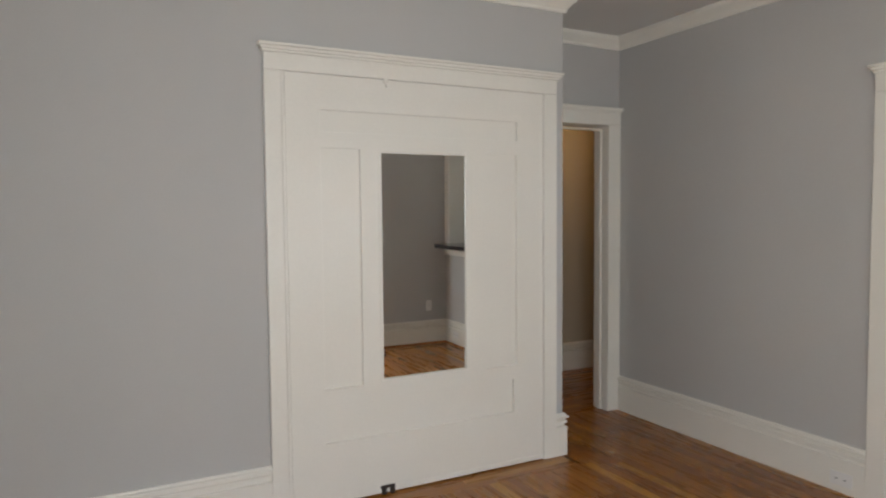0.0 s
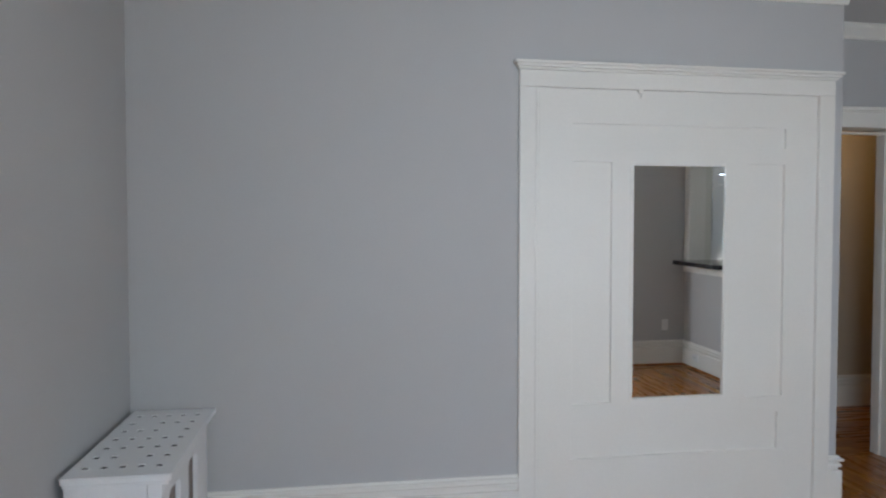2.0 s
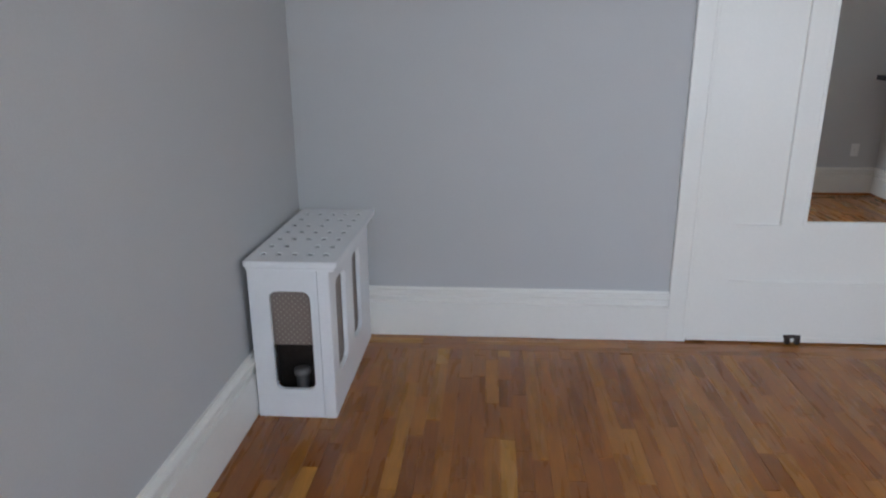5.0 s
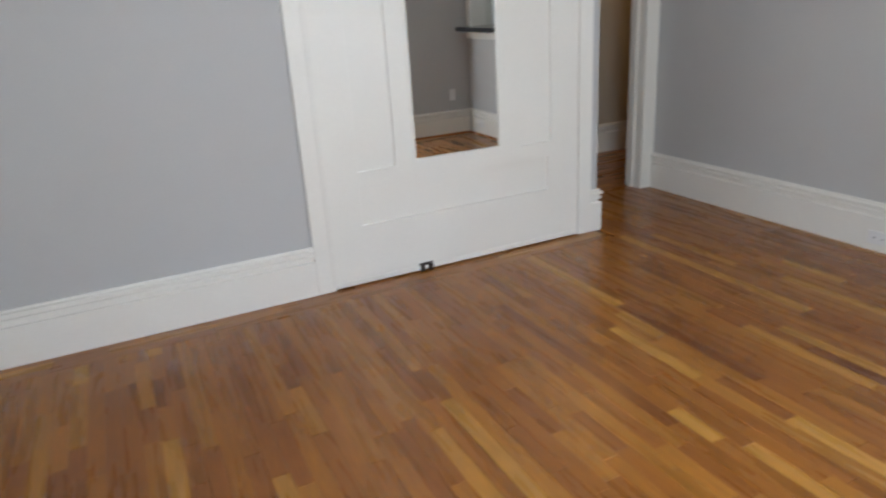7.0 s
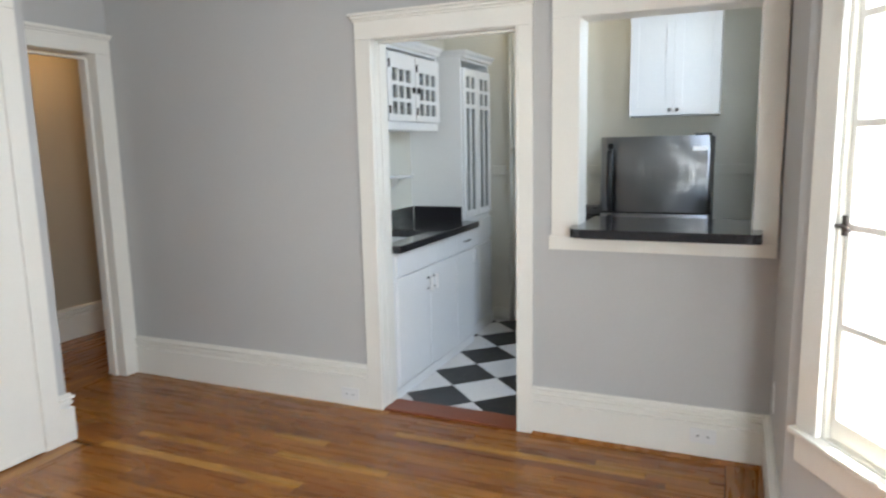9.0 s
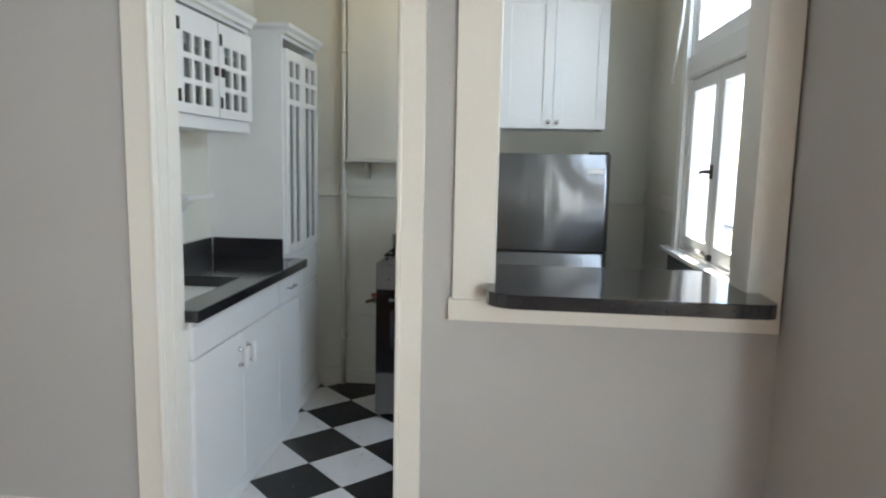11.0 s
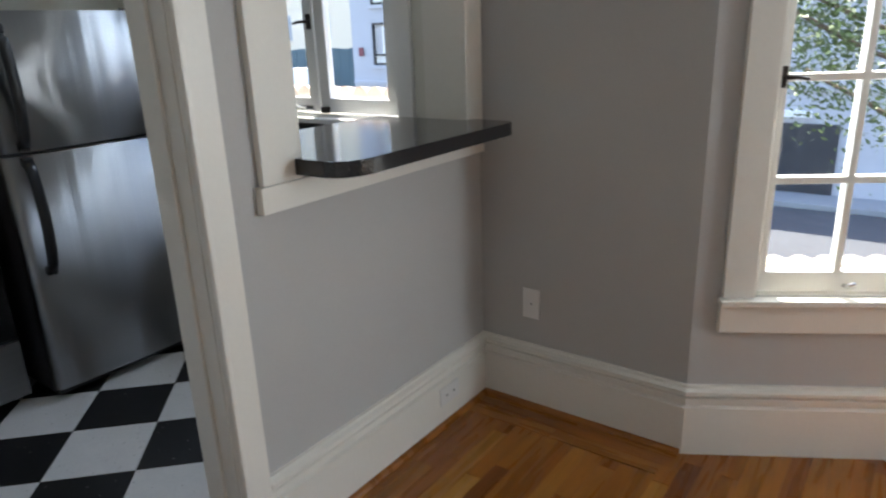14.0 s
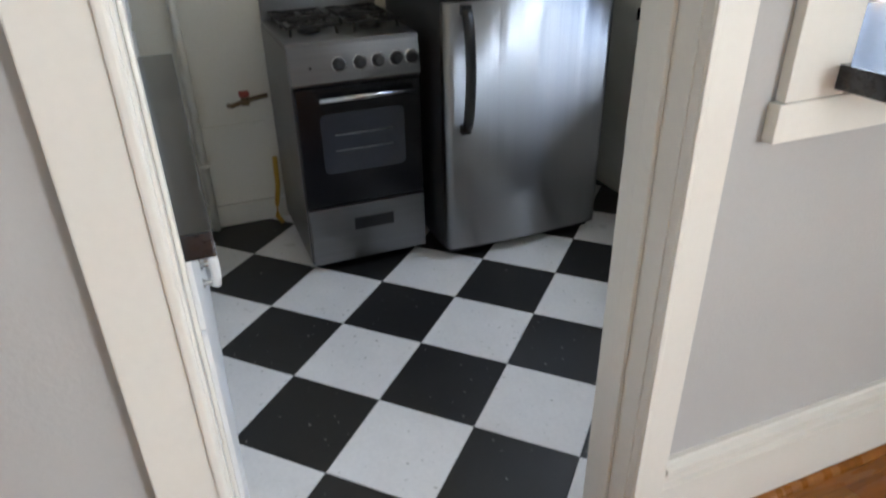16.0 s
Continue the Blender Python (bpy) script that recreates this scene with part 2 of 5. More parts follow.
def plate(bm, o, u, v, n, us, vs, holes=(), thick=0.02, bevel=0.0):
    """A flat board over the breaks us x vs (along u and v from o), cut through where a cell is in holes (u0, u1, v0, v1), drawn out along n."""
    b = bmesh.new()
    o, u, v, n = Vector(o), Vector(u), Vector(v), Vector(n)
    us = sorted(set(us) | {h[k] for h in holes for k in (0, 1)})
    vs = sorted(set(vs) | {h[k] for h in holes for k in (2, 3)})
    vt = [[b.verts.new(o + u * a + v * c) for c in vs] for a in us]
    faces = []
    for i in range(len(us) - 1):
        for j in range(len(vs) - 1):
            a, c = (us[i] + us[i + 1]) / 2, (vs[j] + vs[j + 1]) / 2
            if not any(h[0] < a < h[1] and h[2] < c < h[3] for h in holes):
                faces.append(b.faces.new((vt[i][j], vt[i + 1][j], vt[i + 1][j + 1], vt[i][j + 1])))
    r = bmesh.ops.extrude_face_region(b, geom=faces)
    bmesh.ops.translate(b, verts=[g for g in r["geom"] if isinstance(g, bmesh.types.BMVert)], vec=n * thick)
    bmesh.ops.delete(b, geom=[w for w in b.verts if not w.link_faces], context="VERTS")
    bmesh.ops.recalc_face_normals(b, faces=b.faces[:])
    if bevel:
        sharp = [e for e in b.edges if len(e.link_faces) == 2 and e.calc_face_angle(0) > 1.0]
        bmesh.ops.bevel(b, geom=sharp, offset=bevel, segments=2, profile=0.6, affect="EDGES")
    merge(bm, b)
    return bm


def sweep(bm, profile, path, z=0.0):
    """Draws a moulding's outline (distance to the left of the path, height) along a path in plan, mitred at its corners."""
    b = bmesh.new()
    pts = [Vector(p) for p in path]
    rows = []
    for i, p in enumerate(pts):
        d0 = (pts[i] - pts[i - 1]).normalized() if i else (pts[1] - pts[0]).normalized()
        d1 = (pts[i + 1] - pts[i]).normalized() if i < len(pts) - 1 else d0
        n0, n1 = Vector((-d0.y, d0.x)), Vector((-d1.y, d1.x))
        mid = (n0 + n1).normalized()
        mid = mid / max(mid.dot(n0), 0.2)
        rows.append([b.verts.new((p.x + mid.x * d, p.y + mid.y * d, z + h)) for d, h in profile])
    k = len(profile)
    for r0, r1 in zip(rows, rows[1:]):
        for j in range(k):
            b.faces.new((r0[j], r0[(j + 1) % k], r1[(j + 1) % k], r1[j]))
    b.faces.new(rows[0][::-1])
    b.faces.new(rows[-1])
    bmesh.ops.recalc_face_normals(b, faces=b.faces[:])
    merge(bm, b)
    return bm


def tube(bm, pts, radius, sides=10, flat=1.0):
    """A round bar along 3D points."""
    b = bmesh.new()
    pts = [Vector(p) for p in pts]
    rings = []
    for i, p in enumerate(pts):
        d = (pts[min(i + 1, len(pts) - 1)] - pts[max(i - 1, 0)]).normalized()
        a = d.orthogonal().normalized() if abs(d.z) > 0.9 else d.cross(V(0, 0, 1)).normalized()
        if abs(d.z) > 0.9:
            a = (V(0, 1, 0) - d * d.y).normalized()
        c = d.cross(a)
        rings.append([b.verts.new(p + (a * math.cos(s) * flat + c * math.sin(s)) * radius) for s in (2 * math.pi * k / sides for k in range(sides))])
    for r0, r1 in zip(rings, rings[1:]):
        for k in range(sides):
            b.faces.new((r0[k], r0[(k + 1) % sides], r1[(k + 1) % sides], r1[k]))
    b.faces.new(rings[0][::-1])
    b.faces.new(rings[-1])
    bmesh.ops.recalc_face_normals(b, faces=b.faces[:])
    for f in b.faces:
        f.smooth = len(f.verts) == 4
    merge(bm, b)
    return bm


def lathe(bm, profile, centre, axis, sides=20):
    """Turns an outline (radius, height along the axis) about an axis through centre."""
    b = bmesh.new()
    rings = [[b.verts.new((max(r, 0.0004) * math.cos(2 * math.pi * k / sides), max(r, 0.0004) * math.sin(2 * math.pi * k / sides), h)) for k in range(sides)] for r, h in profile]
    for r0, r1 in zip(rings, rings[1:]):
        for k in range(sides):
            b.faces.new((r0[k], r0[(k + 1) % sides], r1[(k + 1) % sides], r1[k])).smooth = True
    b.faces.new(rings[0][::-1])
    b.faces.new(rings[-1])
    bmesh.ops.recalc_face_normals(b, faces=b.faces[:])
    merge(bm, b, Matrix.Translation(centre) @ Vector(axis).to_track_quat("Z", "Y").to_matrix().to_4x4())
    return bm


def mesh_of(name, bm):
    me = bpy.data.meshes.new(name)
    bm.to_mesh(me)
    bm.free()
    return me


def part(name, bm, mat, parent=None, label=""):
    """Links a bmesh as one mesh object under a thing or a part; its points are in the world's metres."""
    me = mesh_of(name, bm)
    me.materials.append(mat)
    ob = new(name, me)
    if parent is not None:
        ob.parent = parent
        root = parent
        while root.parent is not None:
            root = root.parent
        ob.matrix_parent_inverse = root.matrix_basis.inverted() if root is parent else Matrix.Identity(4)
    if label:
        tagged(ob, label)
    return ob


def thing(name, at, label, category, group=""):
    ob = new(name)
    ob.empty_display_size = 0.1
    ob.matrix_basis = Matrix.Translation(at)
    return tagged(ob, label, category, group)


def setting(name, bm, mat, label, category):
    return tagged(part(name, bm, mat), label, category, kind="structure")


B = bmesh.new
X3, Y3, Z3 = V(1, 0, 0), V(0, 1, 0), V(0, 0, 1)

# ---- the plan (metres) ----
XW, XE, YN, YS = -1.03, 3.45, 3.33, 0.015   # living room faces
XJ, YH = 2.51, 3.89                         # jog of the north wall, hall doorway wall
T = 0.13                                    # wall thickness
CEILING = 2.71
BAY = [(-0.257, YS), (0.70, -0.535), (1.708, -0.535), (2.66, YS)]
XK, YKN = 5.56, 2.47                        # kitchen east and north faces

# ---- structure: walls, floors, ceilings ----
# north wall with the shallow recess of the folding-bed door
b = plate(B(), (XW - T, YN, 0), X3, Z3, Y3, [0, XJ - XW + T], [0, CEILING], [(0.857 - XW + T, 2.357 - XW + T, 0, 2.145)], 0.04)
box(b, XW - T, XJ, YN + 0.041, YN + T, 0, CEILING)
setting("wall_north", b, WALL, "pale grey painted plaster wall", "wall")
setting("wall_jog", box(B(), XJ - T, XJ, YN + T, YH + T, 0, CEILING), WALL, "pale grey painted return of the wall", "wall")
b = plate(B(), (XJ, YH, 0), X3, Z3, Y3, [0, XE - XJ], [0, CEILING], [(2.65 - XJ, 3.351 - XJ, 0, 2.098)], T)
setting("wall_hall_doorway", b, WALL, "pale grey wall with a cased doorway", "wall")
setting("wall_west", box(B(), XW - T, XW, YS - T, YN, 0, CEILING), WALL, "pale grey painted plaster wall", "wall")
# east wall: doorway to the kitchen and pass-through
b = plate(B(), (XE, YS, 0), Y3, Z3, X3, [0, YH + T - YS], [0, CEILING], [(1.179 - YS, 1.988 - YS, 0, 2.046), (0.110 - YS, 0.896 - YS, 1.035, 2.060)], T)
setting("wall_east", b, WALL, "pale grey wall with kitchen doorway and pass-through", "wall")
setting("wall_south_stub", box(B(), BAY[3][0], XE + T, YS - T, YS, 0, CEILING), WALL, "pale grey painted plaster wall beside the bay", "wall")
setting("wall_south_west", box(B(), XW - T, BAY[0][0], YS - T, YS, 0, CEILING), WALL, "pale grey painted plaster wall beside the bay", "wall")

WIN_S0, WIN_S1, WIN_Z0, WIN_Z1 = 0.175, 0.885, 0.565, 2.135
BASE_PROFILE = [(d, h * 1.075) for d, h in [(0, 0), (0.022, 0), (0.022, 0.163), (0.009, 0.167), (0.009, 0.177), (0.021, 0.183), (0.021, 0.196), (0.012, 0.200), (0.012, 0.206), (0.029, 0.211), (0.029, 0.222), (0.015, 0.228), (0.013, 0.236), (0, 0.236)]]
CROWN_PROFILE = [(0, -0.085), (0.014, -0.085), (0.018, -0.066), (0.036, -0.046), (0.058, -0.026), (0.066, -0.012), (0.066, 0), (0, 0)]
b = sweep(B(), BASE_PROFILE, [(0.762, YN), (XW, YN), (XW, YS), BAY[0], BAY[1], BAY[2], BAY[3], (XE, YS), (XE, 1.108)])
sweep(b, BASE_PROFILE, [(XE, 2.073), (XE, YH - 0.028)])
sweep(b, BASE_PROFILE, [(XJ, YH - 0.028), (XJ, YN), (2.452, YN)])
setting("baseboard", b, TRIM, "tall white moulded wooden baseboard", "baseboard")
b = sweep(B(), CROWN_PROFILE, [(XE, YS + 0.001), (XE, YH), (XJ, YH), (XJ, YN), (XW, YN), (XW, YS), BAY[0], BAY[1], BAY[2], BAY[3], (XE, YS)], CEILING - 0.001)
setting("crown_moulding", b, TRIM, "white moulded cornice under the ceiling", "trim")
b = prism(B(), [V(x, y, CEILING) for x, y in ((XW - T, YS - T), (BAY[0][0] - 0.05, YS - T), (BAY[1][0] - 0.05, BAY[1][1] - T - 0.05), (BAY[2][0] + 0.05, BAY[2][1] - T - 0.05), (BAY[3][0] + 0.05, YS - T), (XE + T, YS - T), (XE + T, YH + T), (XW - T, YH + T))], (0, 0, 0.12))
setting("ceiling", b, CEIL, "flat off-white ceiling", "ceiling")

SHOE = [(0.0225, 0), (0.041, 0), (0.040, 0.006), (0.035, 0.013), (0.029, 0.017), (0.0225, 0.018)]
setting("trim_shoe_moulding", sweep(B(), SHOE, [BAY[3], (XE, YS), (XE, 1.105)]), OAK_CROSS, "thin oak shoe moulding at the foot of the baseboard", "trim")

# hall behind the doorway
HY = 5.05
for nm, dims in (("north", (1.6, 5.0, HY, HY + T)), ("west", (1.47, 1.6, YH, HY + T)), ("east", (5.0, 5.13, YH, HY + T)), ("south_east", (XE + T, 5.0, YH, YH + T)), ("south_west", (1.6, XJ - T, YH, YH + T))):
    setting("wall_hall_" + nm, box(B(), *dims, 0, CEILING), HALLPAINT, "hall wall in a beige that carries the warm lamp light", "wall")
b = sweep(B(), BASE_PROFILE, [(5.0, HY), (1.6, HY)])
setting("baseboard_hall", b, TRIM, "tall white moulded baseboard in the hall", "baseboard")
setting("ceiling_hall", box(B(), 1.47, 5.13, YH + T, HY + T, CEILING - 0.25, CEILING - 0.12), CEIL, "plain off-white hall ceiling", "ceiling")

# kitchen shell
KWX0, KWX1, KWZ0, KWZ1 = 3.81, 4.71, 1.055, 2.42
b = plate(B(), (XE + T, YS - T, 0), X3, Z3, Y3, [0, XK + T - XE - T], [0, CEILING], [(KWX0 - XE - T, KWX1 - XE - T, KWZ0, KWZ1)], T)
setting("wall_kitchen_south", b, CREAM, "cream painted kitchen wall with the window", "wall")
setting("wall_kitchen_east", box(B(), XK, XK + T, YS - T, YKN + T, 0, CEILING), CREAM, "cream gloss painted panelled kitchen wall", "wall")
setting("wall_kitchen_north", box(B(), XE + T, XK, YKN, YKN + T, 0, CEILING), CREAM, "cream painted kitchen wall", "wall")
b = box(B(), XE + T, XE + T + 0.006, YS, 0.05, 0, CEILING)
box(b, XE + T, XE + T + 0.006, 0.95, 1.08, 0, CEILING)
box(b, XE + T, XE + T + 0.006, 2.03, YKN, 0, CEILING)
box(b, XE + T, XE + T + 0.006, 0.05, 0.95, 0, 0.95)
box(b, XE + T, XE + T + 0.006, 0.05, 2.03, 2.14, CEILING)
setting("wall_kitchen_west", b, CREAM, "cream painted kitchen side of the wall", "wall")
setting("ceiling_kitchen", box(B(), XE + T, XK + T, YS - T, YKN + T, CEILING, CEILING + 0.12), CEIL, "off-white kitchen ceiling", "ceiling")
b = B()
box(b, XK - 0.016, XK, YS, 1.86, 1.225, 1.30, 0.003)
box(b, XK - 0.016, XK, 1.92, YKN, 1.225, 1.30, 0.003)
box(b, 4.78, XK - 0.017, YS, YS + 0.016, 1.225, 1.30, 0.003)
box(b, XK - 0.012, XK, 1.60, 1.88, 0.44, 0.465, 0.003)
setting("trim_kitchen_rail", b, CREAM, "cream painted wainscot rail", "trim")
b = box(B(), XK - 0.018, XK, 1.05, YKN, 0, 0.10, 0.003)
setting("baseboard_kitchen", b, CREAM, "low cream baseboard in the kitchen", "baseboard")


def wall_frame(p0, p1):
    """Origin and the two directions (along, into the room) of a bay wall, seen from its eastern end."""
    p0, p1 = Vector(p0), Vector(p1)
    d = (p1 - p0).normalized()
    return V(p0.x, p0.y, 0), V(d.x, d.y, 0), V(d.y, -d.x, 0), (p1 - p0).length


# casings: flat boards with a moulded cap, drawn on any wall
def casing(name, o, u, n, u0, u1, z0, z1, width, label, top=0.125, sill=False, cap=True, right=None):
    """White boards round an opening u0..u1, z0..z1 of the wall through o; n points into the room."""
    wr = width if right is None else right
    b = B()
    t = 0.022
    base = Vector(o)

    def board(a0, a1, c0, c1, th=t, bev=0.003):
        q = B()
        plate(q, base + u * 0, u, Z3, n, [a0, a1], [c0, c1], (), th, bev)
        merge(b, q)

    board(u0 - width, u0, z0, z1)
    board(u1, u1 + wr, z0, z1)
    board(u0 - width, u1 + wr, z1 + 0.0005, z1 + top)
    for side in ((u0 - 0.016, u0 - 0.002), (u1 + 0.002, u1 + 0.016)):
        board(side[0], side[1], z0, z1 - 0.001, 0.027, 0.004)
    if cap:
        zc = z1 + top
        over = 0.0 if right is not None and right < width else 0.022
        board(u0 - width - 0.008, u1 + wr + over * 0.4, zc, zc + 0.012, 0.030, 0.004)
        board(u0 - width - 0.016, u1 + wr + over * 0.7, zc + 0.012, zc + 0.028, 0.042, 0.006)
        board(u0 - width - 0.022, u1 + wr + over, zc + 0.028, zc + 0.040, 0.052, 0.003)
    return setting(name, b, TRIM, label, "trim")


def lining(b, o, u, n, u0, u1, z0, z1, depth, t=0.018, floor=False):
    """Boards that line an opening through a wall; the wall's face is at o and depth goes away from n."""
    for a0, a1, c0, c1 in ((u0, u0 + t, z0, z1), (u1 - t, u1, z0, z1), (u0 + t, u1 - t, z1 - t, z1)) + (((u0 + t, u1 - t, z0, z0 + t),) if floor else ()):
        plate(b, Vector(o), u, Z3, -n, [a0, a1], [c0, c1], (), depth)
    return b


casing("trim_kitchen_doorway", (XE, 0, 0), Y3, -X3, 1.192, 1.975, 0, 2.033, 0.085, "wide white moulded casing round the kitchen doorway", 0.092, right=0.098)
b = lining(B(), (XE - 0.001, 0, 0), Y3, -X3, 1.179, 1.988, 0, 2.046, T + 0.012, 0.016)
for y0, y1 in ((1.1955, 1.2055), (1.9650, 1.9715)):
    box(b, XE + 0.05, XE + 0.09, y0, y1, 0, 2.029, 0.003)
box(b, XE + 0.05, XE + 0.09, 1.206, 1.9645, 2.018, 2.0295, 0.003)
setting("trim_kitchen_jamb", b, TRIM, "white painted door jamb with stop moulding", "trim")
b = box(B(), XE - 0.02, XE + T + 0.01, 1.196, 1.971, 0.0, 0.014, 0.004)
setting("threshold", b, SILLWOOD, "red-stained wooden threshold in the kitchen doorway", "threshold")
# pass-through
b = B()
for y0, y1, z0, z1, th in ((0.025, 0.125, 1.037, 2.045, 0.022), (0.881, 1.012, 1.037, 2.045, 0.022), (0.025, 1.012, 2.0455, 2.145, 0.022), (0.025, 1.024, 0.968, 1.0365, 0.026)):
    plate(b, (XE, 0, 0), Y3, Z3, -X3, [y0, y1], [z0, z1], (), th, 0.003)
for y1, z0, z1, th in ((1.020, 2.145, 2.157, 0.03), (1.030, 2.157, 2.175, 0.042), (1.040, 2.175, 2.188, 0.052)):
    plate(b, (XE, 0, 0), Y3, Z3, -X3, [0.018, y1], [z0, z1], (), th, 0.004)
setting("trim_pass_through", b, TRIM, "white casing with moulded head round the pass-through", "trim")
b = lining(B(), (XE - 0.001, 0, 0), Y3, -X3, 0.110, 0.896, 1.035, 2.060, T + 0.012, 0.015)
for y0, y1 in ((0.045, 0.125), (0.881, 0.975)):
    box(b, XE + T + 0.007, XE + T + 0.025, y0, y1, 0.95, 2.045, 0.003)
box(b, XE + T + 0.007, XE + T + 0.025, 0.045, 0.975, 2.046, 2.13, 0.003)
setting("trim_pass_through_jamb", b, TRIM, "white painted lining of the pass-through", "trim")
# hall doorway
b = B()
for x0, x1, z0, z1, th in ((3.335, 3.448, 0, 2.082, 0.024), (XJ + 0.002, 2.65, 0, 2.082, 0.024), (XJ + 0.002, 3.448, 2.0825, 2.172, 0.024), (XJ + 0.002, 3.448, 2.172, 2.184, 0.034), (XJ + 0.002, 3.448, 2.184, 2.206, 0.05)):
    plate(b, (0, YH, 0), X3, Z3, -Y3, [x0, x1], [z0, z1], (), th, 0.004)
lining(b, (0, YH - 0.001, 0), X3, -Y3, 2.65, 3.351, 0, 2.098, T + 0.004, 0.016)
box(b, 3.321, 3.335, YH + 0.05, YH + 0.09, 0, 2.062, 0.003)
box(b, 2.666, 3.321, YH + 0.05, YH + 0.09, 2.052, 2.065, 0.003)
setting("trim_hall_doorway", b, TRIM, "white moulded casing of the hall doorway", "trim")
# folding-bed door surround
b = B()
for x0, x1, z0, z1, th in ((0.762, 0.857, 0, 2.145, 0.024), (2.357, 2.452, 0, 2.145, 0.024), (0.762, 2.452, 2.1455, 2.226, 0.024), (0.754, 2.461, 2.226, 2.238, 0.034), (0.745, 2.471, 2.238, 2.253, 0.046), (0.736, 2.481, 2.253, 2.267, 0.058)):
    plate(b, (0, YN, 0), X3, Z3, -Y3, [x0, x1], [z0, z1], (), th, 0.004)
for x0, x1 in ((0.841, 0.856), (2.358, 2.373)):
    plate(b, (0, YN - 0.024, 0), X3, Z3, -Y3, [x0, x1], [0.02, 2.144], (), 0.006, 0.003)
setting("trim_bed_door", b, TRIM, "white flat casing with a moulded head", "trim")


# ---- bay walls and their windows ----
def window(name, o, u, n, s0, s1, z0, z1, cols, rows, label, mats=(TRIM, PANE), depth=0.05, stile=0.020, bottom=0.065, bar=0.022):
    """A casement sash with glazing bars: one frame mesh, each pane and the latch as parts. o: the wall's face, n into the room."""
    root = thing(name, Vector(o) + u * ((s0 + s1) / 2) + Z3 * z0, label, "window")
    tagged(root, kind="structure")
    gap = 0.004
    a0, a1, c0, c1 = s0 + gap, s1 - gap, z0 + gap, z1 - gap
    g0, g1, h0, h1 = a0 + stile, a1 - stile, c0 + bottom, c1 - stile
    w, h = (g1 - g0 - bar * (cols - 1)) / cols, (h1 - h0 - bar * (rows - 1)) / rows
    holes = [(g0 + i * (w + bar), g0 + i * (w + bar) + w, h0 + j * (h + bar), h0 + j * (h + bar) + h) for i in range(cols) for j in range(rows)]
    back = Vector(o) - n * depth
    part("window_frame", plate(B(), back, u, Z3, n, [a0, a1], [c0, c1], holes, 0.035, 0.004), mats[0], root)
    for q in holes:
        p = part("pane", plate(B(), back + n * 0.014, u, Z3, n, [q[0] - 0.004, q[1] + 0.004], [q[2] - 0.004, q[3] + 0.004], (), 0.004), mats[1], root)
        p.visible_shadow = False
    return root, back


bay_things = []
for i, (pa, pb) in enumerate(((BAY[3], BAY[2]), (BAY[2], BAY[1]), (BAY[1], BAY[0]))):
    o, u, n, length = wall_frame(pa, pb)
    if i == 2:
        s0, s1 = length - WIN_S1, length - WIN_S0
    elif i == 1:
        s0, s1 = 0.14, length - 0.14
    else:
        s0, s1 = WIN_S0, WIN_S1
    b = plate(B(), o, u, Z3, -n, [-0.0, length], [0, CEILING], [(s0, s1, WIN_Z0, WIN_Z1)], T)
    setting("wall_bay_%d" % (i + 1), b, WALL, "pale grey slanted bay wall under and round a window", "wall")
    b = B()
    for a0, a1, c0, c1, th in ((s0 - 0.095, s0, WIN_Z0, WIN_Z1, 0.022), (s1, s1 + 0.095, WIN_Z0, WIN_Z1, 0.022), (s0 - 0.095, s1 + 0.095, WIN_Z1 + 0.0005, WIN_Z1 + 0.11, 0.022),
                               (s0 - 0.105, s1 + 0.105, WIN_Z1 + 0.11, WIN_Z1 + 0.135, 0.04), (s0 - 0.10, s1 + 0.10, 0.447, 0.545, 0.02), (s0 - 0.105, s1 + 0.105, 0.545, 0.5645, 0.045)):
        plate(b, o, u, Z3, n, [a0, a1], [c0, c1], (), th, 0.004)
    plate(b, o - n * T, u, Z3, n, [s0 + 0.002, s1 - 0.002], [0.5655, 0.569], (), T)
    lining(b, o - n * 0.001, u, n, s0, s1, WIN_Z0, WIN_Z1, T - 0.002, 0.012)
    setting("trim_bay_window_%d" % (i + 1), b, TRIM, "white casing, stool and apron of a bay window", "trim")
    root, back = window("window_%d" % (i + 1), o, u, n, s0 + 0.012, s1 - 0.012, WIN_Z0 + 0.006, WIN_Z1 - 0.012, 3, 5, "white casement window with small clear panes")
    bay_things.append((root, o, u, n, s0, s1, back))

# kitchen window: two casements under a fixed transom light
b = B()
o = V(0, YS, 0)
for a0, a1, c0, c1, th in ((KWX0 - 0.075, KWX0, KWZ0, KWZ1, 0.02), (KWX1, KWX1 + 0.075, KWZ0, KWZ1, 0.02), (KWX0 - 0.075, KWX1 + 0.075, KWZ1 + 0.0005, KWZ1 + 0.09, 0.02), (KWX0 - 0.085, KWX1 + 0.20, KWZ0 - 0.022, KWZ0 - 0.0005, 0.05)):
    plate(b, o, X3, Z3, Y3, [a0, a1], [c0, c1], (), th, 0.004)
plate(b, o, X3, Z3, -Y3, [KWX0, KWX1], [1.865, 1.970], (), 0.10, 0.004)
plate(b, o, X3, Z3, Y3, [KWX0, KWX1], [1.872, 1.963], (), 0.014, 0.004)
lining(b, o - Y3 * 0.001, X3, Y3, KWX0, KWX1, KWZ0, KWZ1, T - 0.002, 0.012)
plate(b, o - Y3 * T, X3, Z3, Y3, [KWX0 + 0.013, KWX1 - 0.013], [KWZ0, KWZ0 + 0.012], (), T)
setting("trim_kitchen_window", b, WHITE, "white casing, transom bar and sill of the kitchen window", "trim")
KW = []
